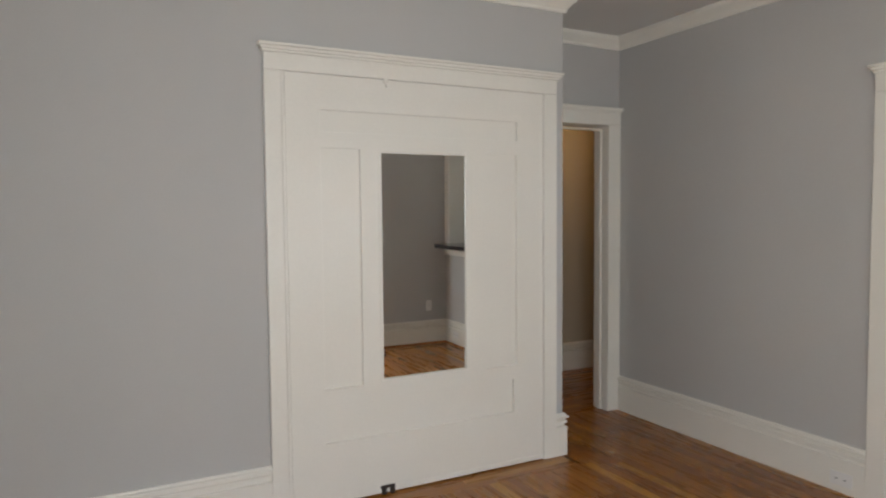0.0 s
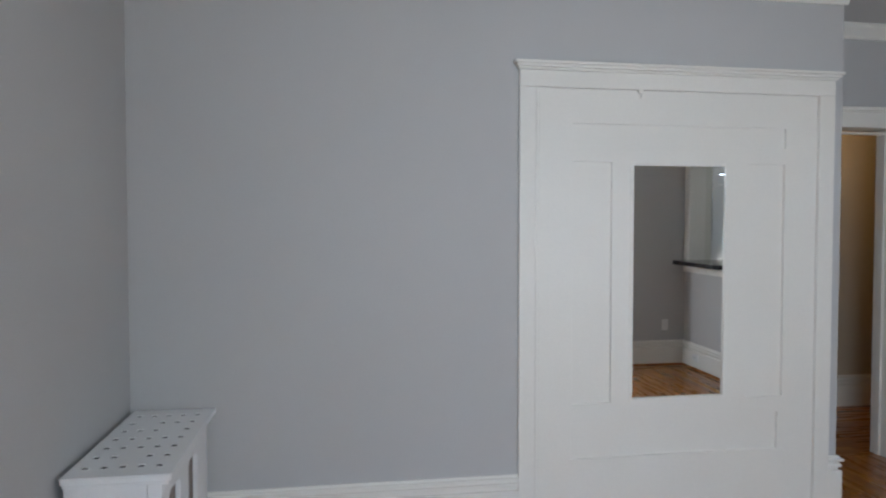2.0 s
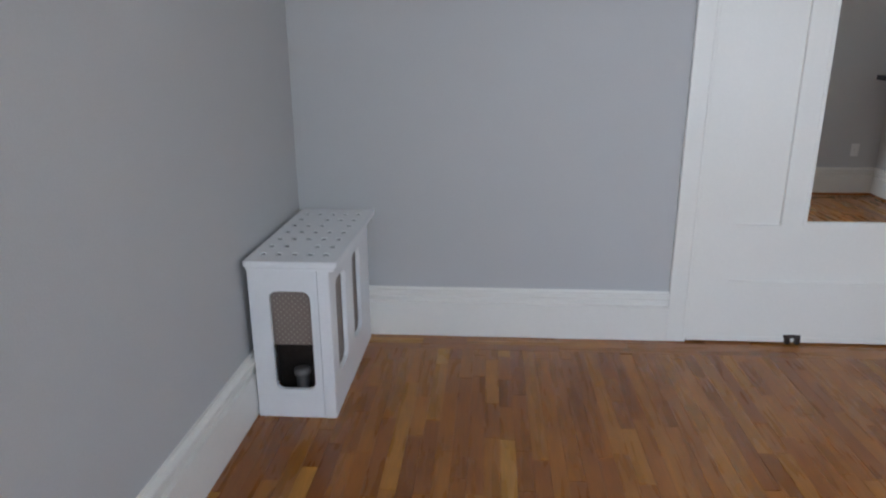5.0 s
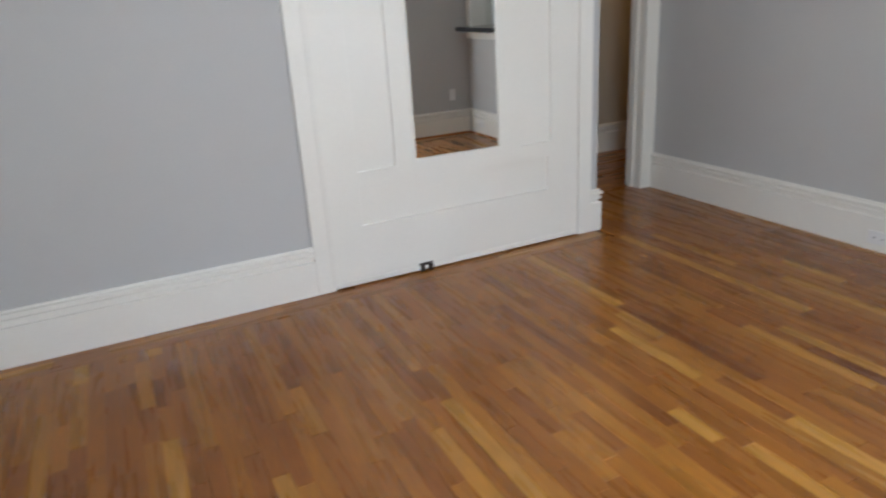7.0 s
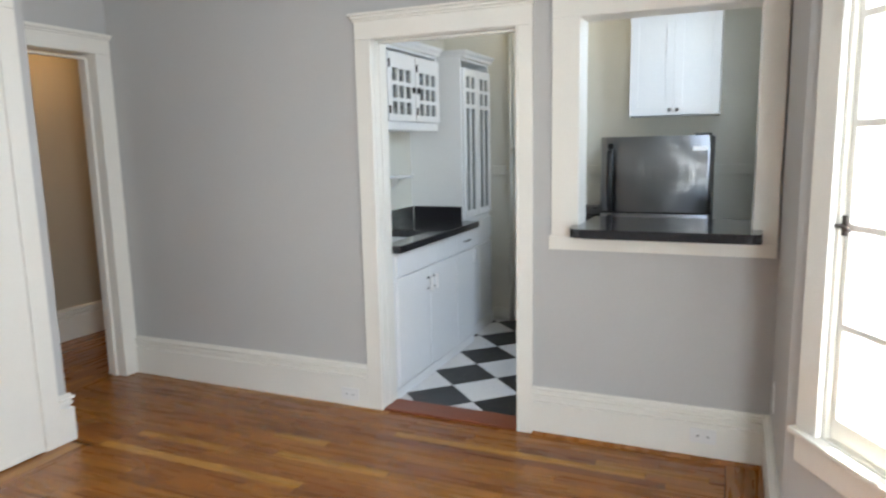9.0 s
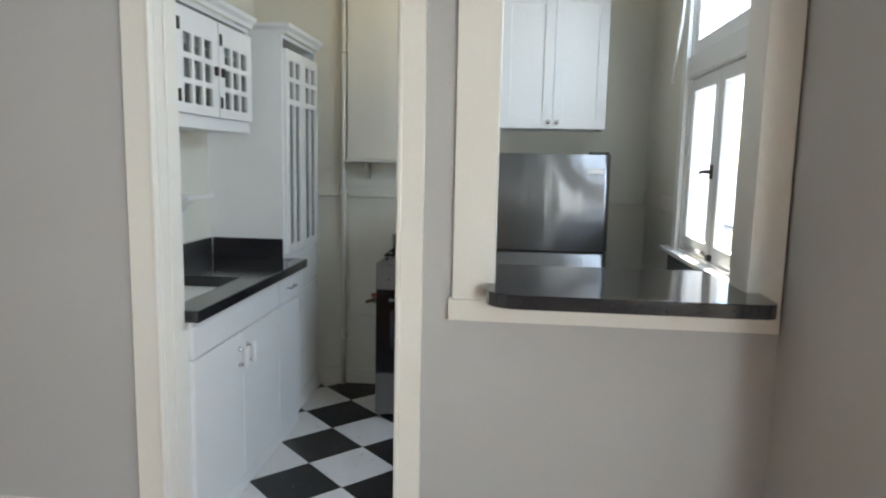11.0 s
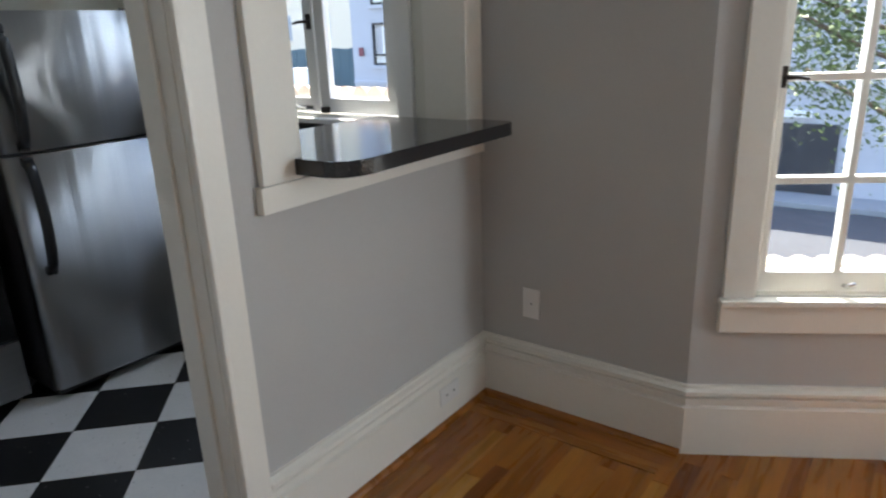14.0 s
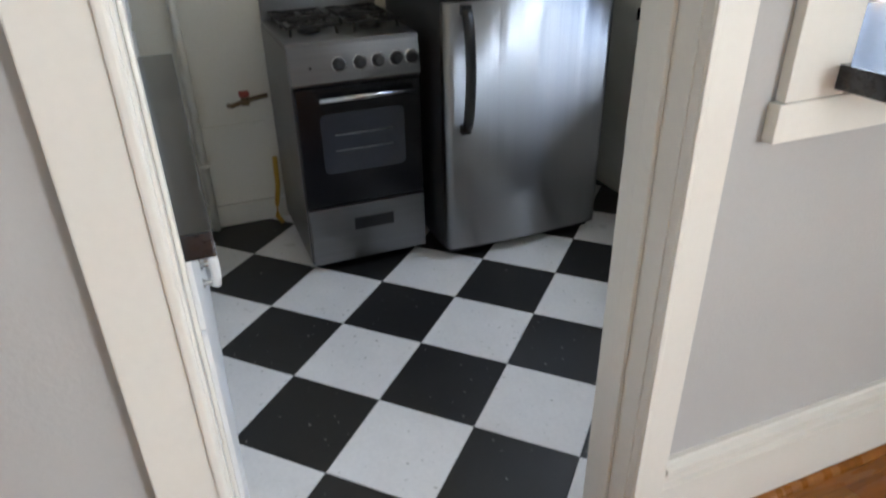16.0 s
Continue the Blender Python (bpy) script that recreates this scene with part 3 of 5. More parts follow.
for nm, x0, x1, z0, z1 in (("window_4", KWX0 + 0.012, 4.259, KWZ0 + 0.014, 1.864), ("window_5", 4.261, KWX1 - 0.012, KWZ0 + 0.014, 1.864), ("window_6", KWX0 + 0.012, KWX1 - 0.012, 1.971, KWZ1 - 0.012)):
    KW.append(window(nm, o, X3, Y3, x0, x1, z0, z1, 1, 1, "white single-pane kitchen casement window" if z0 < 1.5 else "white fixed transom window with one pane", (WHITE, PANE), 0.045, 0.055, 0.06))

# ---- floors ----
PIECES = []  # single boards and tiles are made at the end of the file
ROOM_PLAN = [(XW - T, YS - T), (BAY[0][0] - 0.035, YS - T), (BAY[1][0] - 0.035, BAY[1][1] - T), (BAY[2][0] + 0.035, BAY[2][1] - T), (BAY[3][0] + 0.035, YS - T)]
FLOOR = setting("floor", prism(B(), [V(x, y, -0.12) for x, y in ROOM_PLAN + [(XE, YS - T), (XE, YH + 0.06), (XW - T, YH + 0.06)]], (0, 0, 0.110)), JOINT, "polished oak strip floor with a mitred border", "floor")
FLOOR_HALL = setting("floor_hall", box(B(), 1.47, 5.13, YH + 0.0605, HY + T, -0.12, -0.010), JOINT, "polished oak strip floor in the hall", "floor")
FLOOR_K = setting("floor_kitchen", box(B(), XE + 0.001, XK + T, YS - T, YKN + T, -0.12, -0.0035), DARK_JOINT_SHADE, "black and white chequered vinyl tile floor laid diagonally", "floor")

# lamps that burn out of sight in the hall and the kitchen
lamp("hall_lamp", "POINT", 1.1, (1.0, 0.60, 0.24), Matrix.Translation((3.6, 4.55, 2.38)), radius=0.08)
lamp("kitchen_lamp", "POINT", 0.5, (1.0, 0.78, 0.45), Matrix.Translation((4.9, 1.5, 2.60)), radius=0.1)
# sky light at the bay windows behind the walk
for i, (root, o, u, n, s0, s1, back) in enumerate(bay_things):
    mid = o + u * ((s0 + s1) / 2) + Z3 * 1.33 - n * 0.16
    lamp("sky_light", "AREA", (4.2, 0.8, 14.5)[i], (0.82, 0.90, 1.0), look(mid, mid + n), size=(s1 - s0, 1.5))
lamp("sky_light", "AREA", 4.2, (0.66, 0.80, 1.0), look(V(4.26, YS - 0.15, 2.17), V(4.26, 1.7, 0.7)), size=(0.85, 0.46))

# ---- living room: the folding-bed door with its mirror ----
door = thing("folding_bed_door", (1.625, YN, 0), "wide white panelled wooden bed-closet door with a tall mirror", "door")
F = YN - 0.018  # face of the stiles
holes = [(1.030, 2.176, 1.868, 1.974), (1.032, 1.235, 0.590, 1.789), (1.966, 2.173, 0.590, 1.789), (1.030, 2.150, 0.315, 0.508), (1.345, 1.842, 0.606, 1.776)]
part("door_frame", plate(B(), (0, F, 0), X3, Z3, Y3, [0.8595, 2.3545], [0.018, 2.1435], holes, 0.022, 0.0015), TRIM, door)
for x0, x1, z0, z1 in holes[:4]:
    part("panel", plate(B(), (0, F + 0.0155, 0), X3, Z3, Y3, [x0 - 0.004, x1 + 0.004], [z0 - 0.004, z1 + 0.004], (), 0.007), TRIM, door)
x0, x1, z0, z1 = holes[4]
b = plate(B(), (0, F + 0.0095, 0), X3, Z3, Y3, [x0 - 0.004, x1 + 0.004], [z0 - 0.004, z1 + 0.004], (), 0.006)
for v in b.verts:  # the glass leans a hair into the room
    v.co.y -= 0.0078 * (v.co.z - z0) / (z1 - z0)
part("mirror", b, MIRROR, door, "tall mirror glass")
b = B()
for a0, a1, c0, c1 in ((x0 - 0.014, x0 + 0.003, z0 - 0.014, z1 + 0.014), (x1 - 0.003, x1 + 0.014, z0 - 0.014, z1 + 0.014), (x0 + 0.003, x1 - 0.003, z1 - 0.003, z1 + 0.014), (x0 + 0.003, x1 - 0.003, z0 - 0.014, z0 + 0.003)):
    plate(b, (0, F - 0.004, 0), X3, Z3, Y3, [a0, a1], [c0, c1], (), 0.009, 0.003)
part("mirror_bead", b, TRIM, door)
b = box(B(), 1.325, 1.347, F - 0.022, F + 0.01, 0.004, 0.040, 0.003)
box(b, 1.372, 1.394, F - 0.022, F + 0.01, 0.004, 0.040, 0.003)
box(b, 1.320, 1.40, F - 0.006, F + 0.012, 0.030, 0.046, 0.002)
part("floor_latch", b, BRONZE, door, "small dark metal floor latch")
b = box(B(), 1.362, 1.388, F - 0.016, F, 2.128, 2.146, 0.003)
tube(b, [(1.375, F - 0.008, 2.13), (1.375, F - 0.02, 2.118), (1.375, F - 0.012, 2.105)], 0.005, 8)
part("top_catch", b, TRIM, door, "small painted catch")
b = box(B(), 0.8596, 2.354, F - 0.004, F - 0.0005, 0.009, 0.034, 0.001)
part("bottom_rail", b, TRIM, door)

# ---- radiator cover in the corner ----
DOTS = bpy.data.materials.new("perforated_metal")
DOTS.use_nodes = True
nt = DOTS.node_tree
geo, mp, vor, ramp = nt.nodes.new("ShaderNodeNewGeometry"), nt.nodes.new("ShaderNodeMapping"), nt.nodes.new("ShaderNodeTexVoronoi"), nt.nodes.new("ShaderNodeValToRGB")
mp.inputs["Rotation"].default_value = (0, radians(45), 0)
mp.inputs["Scale"].default_value = (62, 62, 62)
vor.inputs["Randomness"].default_value = 0.0
vor.inputs["Scale"].default_value = 1.0
ramp.color_ramp.elements[0].position, ramp.color_ramp.elements[0].color = 0.30, (0.55, 0.50, 0.44, 1)
ramp.color_ramp.elements[1].position, ramp.color_ramp.elements[1].color = 0.38, (0.21, 0.165, 0.135, 1)
nt.links.new(geo.outputs["Position"], mp.inputs[0])
nt.links.new(mp.outputs[0], vor.inputs["Vector"])
nt.links.new(vor.outputs["Distance"], ramp.inputs[0])
nt.links.new(ramp.outputs[0], bsdf(DOTS).inputs["Base Color"])
bsdf(DOTS).inputs["Roughness"].default_value = 0.5

rad = thing("radiator_cover", (-0.85, 2.9, 0), "white painted wooden radiator cover with a perforated top", "radiator cover")
RX0, RX1, RY0, RY1, RZ = -1.0, -0.692, 2.505, 3.275, 0.625
holes = []
for i in range(5):
    for j in range(7):
        if (i, j) not in ((2, 1), (1, 5), (3, 4)):
            cx, cy = -1.012 + 0.055 + i * 0.060, RY0 + 0.075 + j * 0.105
            holes.append((cx - 0.011, cx + 0.011, cy - 0.014, cy + 0.014))
b = plate(B(), (0, 0, RZ + 0.0185), X3, Y3, Z3, [-1.004, -0.657], [RY0 - 0.022, 3.308], holes, 0.0045)
part("top", b, WHITE, rad, "white top with rows of small holes")
part("top_edge", plate(B(), (0, 0, RZ), X3, Y3, Z3, [-1.004, -0.657], [RY0 - 0.022, 3.308], [(-1.0, -0.68, RY0, 3.29)], 0.0185, 0.004), WHITE, rad)
part("top_moulding", plate(B(), (0, 0, RZ - 0.017), X3, Y3, Z3, [-1.002, -0.668], [RY0 - 0.011, 3.300], [(-0.999, -0.690, RY0 + 0.001, 3.29)], 0.0165, 0.005), WHITE, rad)
# dark sheet added so the holes look shaded inside
part("lining", box(B(), -0.999, -0.681, RY0 + 0.001, 3.289, RZ + 0.010, RZ + 0.0183), DARK_JOINT_SHADE, rad, "sheet painted dark for the shade under the perforated top")


def rounded_corners(b, u, n, o, u0, u1, v0, v1, r, t):
    """Fillets that round the four corners of a cut-out."""
    for cu, cv, su, sv in ((u0, v0, 1, 1), (u1, v0, -1, 1), (u0, v1, 1, -1), (u1, v1, -1, -1)):
        pts = [(cu, cv)] + [(cu + su * r * (1 - math.sin(a)), cv + sv * r * (1 - math.cos(a))) for a in (radians(90 * k / 5) for k in range(6))]
        prism(b, [Vector(o) + u * p[0] + Z3 * p[1] for p in pts], n * t)


b = plate(B(), (0, RY0, 0), X3, Z3, Y3, [RX0, RX1 - 0.047], [0.0, RZ], [(-0.924, -0.768, 0.120, 0.525)], 0.018)
rounded_corners(b, X3, Y3, (0, RY0, 0), -0.924, -0.768, 0.120, 0.525, 0.032, 0.018)
part("end_panel", b, WHITE, rad)
b = box(B(), RX1 - 0.045, RX1, RY0 - 0.003, RY0 + 0.018, 0, RZ, 0.003)
part("corner_post", b, WHITE, rad)
cuts = [(2.595, 2.765, 0.150, 0.540), (2.905, 3.065, 0.150, 0.540)]
b = plate(B(), (RX1 - 0.018, 0, 0), Y3, Z3, X3, [RY0 + 0.018, RY1], [0.0, RZ], cuts, 0.018)
for c in cuts:
    rounded_corners(b, Y3, X3, (RX1 - 0.018, 0, 0), *c, 0.032, 0.018)
part("front_panel", b, WHITE, rad)
part("grille", plate(B(), (0, RY0 + 0.022, 0), X3, Z3, Y3, [-0.955, -0.745], [0.30, 0.555], (), 0.002), DOTS, rad, "brown perforated metal grille")
part("grille", plate(B(), (RX1 - 0.024, 0, 0), Y3, Z3, X3, [2.575, 3.085], [0.11, 0.565], (), 0.002), DOTS, rad, "brown perforated metal grille")
VALVE = material("worn_grey_metal", (0.22, 0.21, 0.20), 0.55, 0.6, vary=0.15, scale=20)
rd = thing("radiator", (-0.87, 2.9, 0), "old cast-iron radiator with a steel valve, inside the cover", "radiator")
for k in range(9):
    part("column", box(B(), -0.96, -0.78, 2.64 + k * 0.068, 2.70 + k * 0.068, 0.06, 0.54, 0.02), BRONZE, rd)
for y in (2.65, 3.20):
    part("foot", box(B(), -0.95, -0.79, y, y + 0.04, 0.0, 0.07, 0.006), BRONZE, rd)
b = lathe(B(), [(0.016, 0.0), (0.016, 0.08), (0.026, 0.10), (0.026, 0.14), (0.034, 0.15), (0.034, 0.17), (0.012, 0.18)], (-0.84, 2.585, 0.0), Z3, 14)
tube(b, [(-0.84, 2.585, 0.10), (-0.84, 2.65, 0.10)], 0.014)
part("valve", b, VALVE, rd, "worn grey metal radiator valve")


# ---- outlets ----
SLOT = material("grey_socket_slot", (0.22, 0.21, 0.20), 0.5)
def outlet(name, o, u, n, w, h, label, slots):
    ob = thing(name, o, label, "outlet", "wall outlets")
    part("plate", plate(B(), Vector(o), u, Z3, n, [-w / 2, w / 2], [-h / 2, h / 2], (), 0.006, 0.002), PLATE, ob)
    for a, c, r in slots:
        part("socket", plate(B(), Vector(o) + n * 0.0045, u, Z3, n, [a - r, a + r], [c - r * 0.8, c + r * 0.8], (), 0.003, 0.001), PLATE, ob)
        part("slot", plate(B(), Vector(o) + n * 0.0070, u, Z3, n, [a - r * 0.4, a + r * 0.4], [c - r * 0.22, c + r * 0.22], (), 0.0012), SLOT, ob)
    return ob


outlet("wall_outlet", (XE - 0.022, 2.19, 0.072), Y3, -X3, 0.115, 0.070, "white duplex outlet set sideways in the baseboard", ((-0.022, 0, 0.015), (0.022, 0, 0.015)))
outlet("wall_outlet", (XE - 0.022, 0.29, 0.120), Y3, -X3, 0.115, 0.070, "white duplex outlet set sideways in the baseboard", ((-0.022, 0, 0.015), (0.022, 0, 0.015)))
outlet("wall_outlet", (3.235, YS, 0.415), X3, Y3, 0.070, 0.115, "white cable outlet plate with one round socket", ((0, 0, 0.010),))

# ---- breakfast bar on the pass-through ----
bar = thing("breakfast_bar", (3.5, 0.5, 1.04), "glossy black laminate bar top with clipped corners", "countertop")
pts = [(3.447, 0.908), (3.330, 0.903), (3.300, 0.893), (3.277, 0.872), (3.262, 0.842), (3.256, 0.800)]
pts += [(3.256, 0.130), (3.260, 0.112), (3.271, 0.097), (3.288, 0.090), (3.447, 0.086), (3.447, 0.128), (3.83, 0.128), (3.83, 0.878), (3.447, 0.878)]
part("core", prism(B(), [V(x, y, 1.0480) for x, y in pts], (0, 0, 0.0395), 0.002), STONE, bar, "black laminate edge band")
part("top", prism(B(), [V(x, y, 1.0876) for x, y in pts], (0, 0, 0.0026), 0.001), STONE, bar, "glossy black laminate sheet")


# ---- window fittings ----
def latch(parent, o, u, n, s, z, mat=BRONZE):
    b = plate(B(), Vector(o), u, Z3, n, [s - 0.012, s + 0.012], [z - 0.03, z + 0.03], (), 0.008, 0.002)
    p = Vector(o) + u * s + Z3 * z + n * 0.008
    tube(b, [p, p + n * 0.022], 0.007, 8)
    tube(b, [p + n * 0.022, p + n * 0.026 + u * 0.03, p + n * 0.024 + u * 0.06 - Z3 * 0.006], 0.006, 8)
    return part("latch", b, mat, parent, "dark metal window latch")


for root, o, u, n, s0, s1, back in bay_things:
    latch(root, back + n * 0.035, u, n, s0 + 0.018, 1.225)
    for s in (s0 + 0.27, s0 + 0.40):
        p = back + n * 0.035 + u * s
        part("stay", tube(B(), [p + Z3 * 0.595, p + n * 0.02 + Z3 * 0.60, p + n * 0.03 + u * 0.02 + Z3 * 0.612], 0.006, 8), CHROME, root, "small metal window stay")
latch(KW[1][0], KW[1][1] + Y3 * 0.035, X3, Y3, 4.285, 1.44)
b = box(B(), 4.30, 4.62, -0.002, 0.012, 1.078, 1.100, 0.004)
tube(b, [(4.34, 0.012, 1.09), (4.40, 0.03, 1.10), (4.52, 0.03, 1.10), (4.58, 0.012, 1.09)], 0.006, 8)
part("stay_bar", b, CHROME, KW[1][0], "worn metal casement stay bar")
part("stay_pin", box(B(), 4.205, 4.24, -0.002, 0.025, 1.072, 1.098, 0.004), BLACK, KW[0][0], "small dark stay pin")

cord = thing("blind_cord", (4.74, 0.05, 2.3), "thin white blind wand hanging beside the kitchen window", "blind cord", "blind cords")
part("wand", tube(B(), [(4.70, 0.055, 2.40), (4.73, 0.06, 2.15), (4.82, 0.07, 1.86)], 0.0065, 8), PLATE, cord)
part("hook", box(B(), 4.69, 4.71, 0.036, 0.060, 2.39, 2.42, 0.003), PLATE, cord)
root, o, u, n, s0, s1, back = bay_things[0]
cord = thing("shade_cord", o + u * 0.70 + n * 0.06 + Z3 * 0.46, "white roller shade cord with a small tassel", "blind cord", "blind cords")
p = o + u * 0.705 + n * 0.062
part("string", tube(B(), [p + Z3 * 2.17, p + Z3 * 1.3 + n * 0.002, p + Z3 * 0.50], 0.0015, 6), PLATE, cord)
part("tassel", lathe(B(), [(0.003, 0.05), (0.006, 0.035), (0.010, 0.010), (0.008, 0.0), (0.002, -0.006)], p + Z3 * 0.46, Z3, 10), PLATE, cord)
p = o + u * 0.215 + n * 0.05
part("side_string", tube(B(), [p + Z3 * 2.17, p + Z3 * 2.0, p + Z3 * 1.80], 0.005, 8), PLATE, cord)
part("bracket", plate(B(), o + n * 0.0405, u, Z3, n, [0.685, 0.725], [2.16, 2.19], (), 0.03, 0.004), PLATE, cord)


# ---- kitchen: sink run ----
def pull(parent, x, z, face):
    """A white porcelain bar pull on two chrome posts, set upright on a front that faces south."""
    for dz in (-0.034, 0.034):
        part("handle_post", lathe(B(), [(0.011, 0), (0.011, 0.003), (0.005, 0.006), (0.005, 0.026), (0.007, 0.03)], (x, face, z + dz), -Y3, 10), CHROME, parent, "chrome handle post")
    part("handle", tube(B(), [(x, face - 0.028, z - 0.045), (x, face - 0.032, z - 0.02), (x, face - 0.032, z + 0.02), (x, face - 0.028, z + 0.045)], 0.011, 10), PLATE, parent, "white porcelain handle grip")


FB = 1.978
base = thing("sink_cabinet", (4.2, 2.2, 0), "white painted wooden sink cabinet under the black counter", "cabinet", "kitchen cabinets")
part("body", box(B(), XE + T + 0.008, 4.862, FB, YKN - 0.005, 0.0, 0.874, 0.002), WHITE, base)
part("plinth", box(B(), XE + T + 0.01, 4.86, FB - 0.006, FB - 0.0002, 0.0, 0.06, 0.002), WHITE, base)
for x0, x1, z0, z1, hx, hz in ((3.62, 4.068, 0.075, 0.722, 4.030, 0.62), (4.073, 4.52, 0.075, 0.722, 4.115, 0.62), (4.53, 4.852, 0.075, 0.722, None, 0)):
    d = part("door", box(B(), x0, x1, FB - 0.018, FB - 0.0005, z0, z1, 0.004), WHITE, base)
    if hx:
        pull(d, hx, hz, FB - 0.018)
part("false_front", box(B(), 3.62, 4.525, FB - 0.018, FB - 0.0005, 0.730, 0.868, 0.004), WHITE, base)
d = part("drawer", box(B(), 4.530, 4.852, FB - 0.018, FB - 0.0005, 0.730, 0.868, 0.004), WHITE, base)
b = B()
tube(b, [(4.64, FB - 0.018, 0.80), (4.645, FB - 0.04, 0.80), (4.735, FB - 0.04, 0.80), (4.74, FB - 0.018, 0.80)], 0.006, 8)
part("handle", b, CHROME, d, "chrome drawer pull")

ctop = thing("counter_top", (4.2, 2.2, 0.876), "glossy black laminate counter with a cut-out for the sink", "countertop")
b = plate(B(), (0, 0, 0.876), X3, Y3, Z3, [XE + T + 0.007, 4.872], [1.921, YKN - 0.004], [(3.66, 4.25, 2.045, 2.36)], 0.044, 0.004)
part("top", b, STONE, ctop)
part("end_splash", box(B(), 4.845, 4.864, 2.052, YKN - 0.03, 0.9205, 1.025, 0.002), STONE, ctop)
part("back_splash", box(B(), XE + T + 0.008, 4.844, YKN - 0.026, YKN - 0.006, 0.9205, 1.025, 0.002), STONE, ctop)
sink = thing("sink", (3.955, 2.2, 0.75), "dark steel sink bowl sunk in the black counter", "sink")
b = B()
box(b, 3.664, 4.246, 2.049, 2.356, 0.720, 0.724)
box(b, 3.664, 3.668, 2.049, 2.356, 0.724, 0.914)
box(b, 4.242, 4.246, 2.049, 2.356, 0.724, 0.914)
box(b, 3.668, 4.242, 2.049, 2.053, 0.724, 0.914)
box(b, 3.668, 4.242, 2.352, 2.356, 0.724, 0.914)
part("bowl", b, DKSTEEL, sink)


def pane_grid(parent, x0, x1, z0, z1, y, cells, t=0.020):
    """A glazed cabinet door: frame with cut-outs and a pane behind each."""
    d = part("door", plate(B(), (0, y, 0), X3, Z3, Y3, [x0, x1], [z0, z1], cells, t, 0.002), WHITE, parent)
    for c in cells:
        part("pane", plate(B(), (0, y + 0.010, 0), X3, Z3, Y3, [c[0] - 0.003, c[1] + 0.003], [c[2] - 0.003, c[3] + 0.003], (), 0.003), CABGLASS, d)
    return d


def shell(parent, x0, x1, y0, y1, z0, z1, shelves, t=0.018):
    part("side_panel", box(B(), x0, x0 + t, y0, y1, z0, z1), WHITE, parent)
    part("side_panel", box(B(), x1 - t, x1, y0, y1, z0, z1), WHITE, parent)
    part("bottom_panel", box(B(), x0 + t, x1 - t, y0, y1, z0, z0 + t), WHITE, parent)
    part("top_panel", box(B(), x0 + t, x1 - t, y0, y1, z1 - t, z1), WHITE, parent)
    part("back_panel", box(B(), x0 + t, x1 - t, y1 - 0.01, y1, z0 + t, z1 - t), WHITE, parent)
    for z in shelves:
        part("shelf", box(B(), x0 + t + 0.001, x1 - t - 0.001, y0 + 0.03, y1 - 0.011, z, z + 0.016, 0.002), WHITE, parent)


wallcab = thing("wall_cabinet", (4.2, 2.33, 1.58), "white wall cabinet with small glass panes over the sink", "cabinet", "kitchen cabinets")
GX0, GX1, GZ0, GZ1, GY = XE + T + 0.008, 4.770, 1.58, 2.10, 2.196
shell(wallcab, GX0, GX1, GY, YKN - 0.003, GZ0, GZ1, (1.76, 1.93))
part("face_rail", box(B(), GX0, GX1, GY - 0.004, GY - 0.0005, GZ0, GZ0 + 0.055, 0.001), WHITE, wallcab)
for k, (x0, x1) in enumerate(((3.60, 3.975), (3.985, 4.372), (4.382, 4.765))):
    w = (x1 - x0 - 0.12 - 0.044) / 3
    cells = [(x0 + 0.060 + i * (w + 0.022), x0 + 0.060 + i * (w + 0.022) + w, 1.680 + j * 0.102, 1.758 + j * 0.102) for i in range(3) for j in range(3)]
    d = pane_grid(wallcab, x0, x1, 1.637, 2.06, GY - 0.021, cells)
    if k:
        hx = x0 + 0.03 if k == 2 else x1 - 0.03
        part("catch", box(B(), hx - 0.014, hx + 0.014, GY - 0.034, GY - 0.0215, 1.82, 1.86, 0.004), BRONZE, d, "small dark cupboard catch")
    for z in (1.68, 1.96):
        part("hinge", box(B(), x0 + 0.004, x0 + 0.022, GY - 0.028, GY - 0.0215, z, z + 0.05, 0.002), BRONZE, d, "dark butt hinge")
CAP = [(0, 0), (0.006, 0), (0.010, 0.018), (0.028, 0.034), (0.034, 0.05), (0, 0.05)]
part("cornice", sweep(B(), CAP, [(4.764, GY - 0.021), (GX0, GY - 0.021)], 2.10), WHITE, wallcab)

tall = thing("china_cabinet", (5.18, 2.25, 0), "tall white built-in cabinet with narrow leaded-style glass doors", "cabinet", "kitchen cabinets")
TX0, TX1, TY = 4.867, 5.47, 2.052
shell(tall, TX0, TX1, TY, YKN - 0.003, 0.925, 2.10, (1.25, 1.55, 1.80))
part("base", box(B(), TX0, TX1, TY + 0.0, YKN - 0.003, 0.0, 0.922, 0.002), WHITE, tall)
for x0, x1 in ((4.885, 5.163), (5.169, 5.452)):
    w = (x1 - x0 - 0.096 - 0.026) / 2
    cells = []
    for i in range(2):
        a = x0 + 0.048 + i * (w + 0.026)
        cells += [(a, a + w, 0.985, 1.745), (a, a + w, 1.775, 1.865), (a, a + w, 1.890, 1.975)]
    pane_grid(tall, x0, x1, 0.94, 2.03, TY - 0.021, cells)
    part("base_door", box(B(), x0, x1, TY - 0.019, TY - 0.0005, 0.10, 0.70, 0.004), WHITE, tall)
    d = part("drawer", box(B(), x0, x1, TY - 0.019, TY - 0.0005, 0.73, 0.90, 0.004), WHITE, tall)
pull(d, 4.975, 0.64, TY - 0.019)
part("cornice", sweep(B(), CAP, [(TX1, TY - 0.021), (TX0, TY - 0.021), (TX0, YKN - 0.01)][::1], 2.10), WHITE, tall)
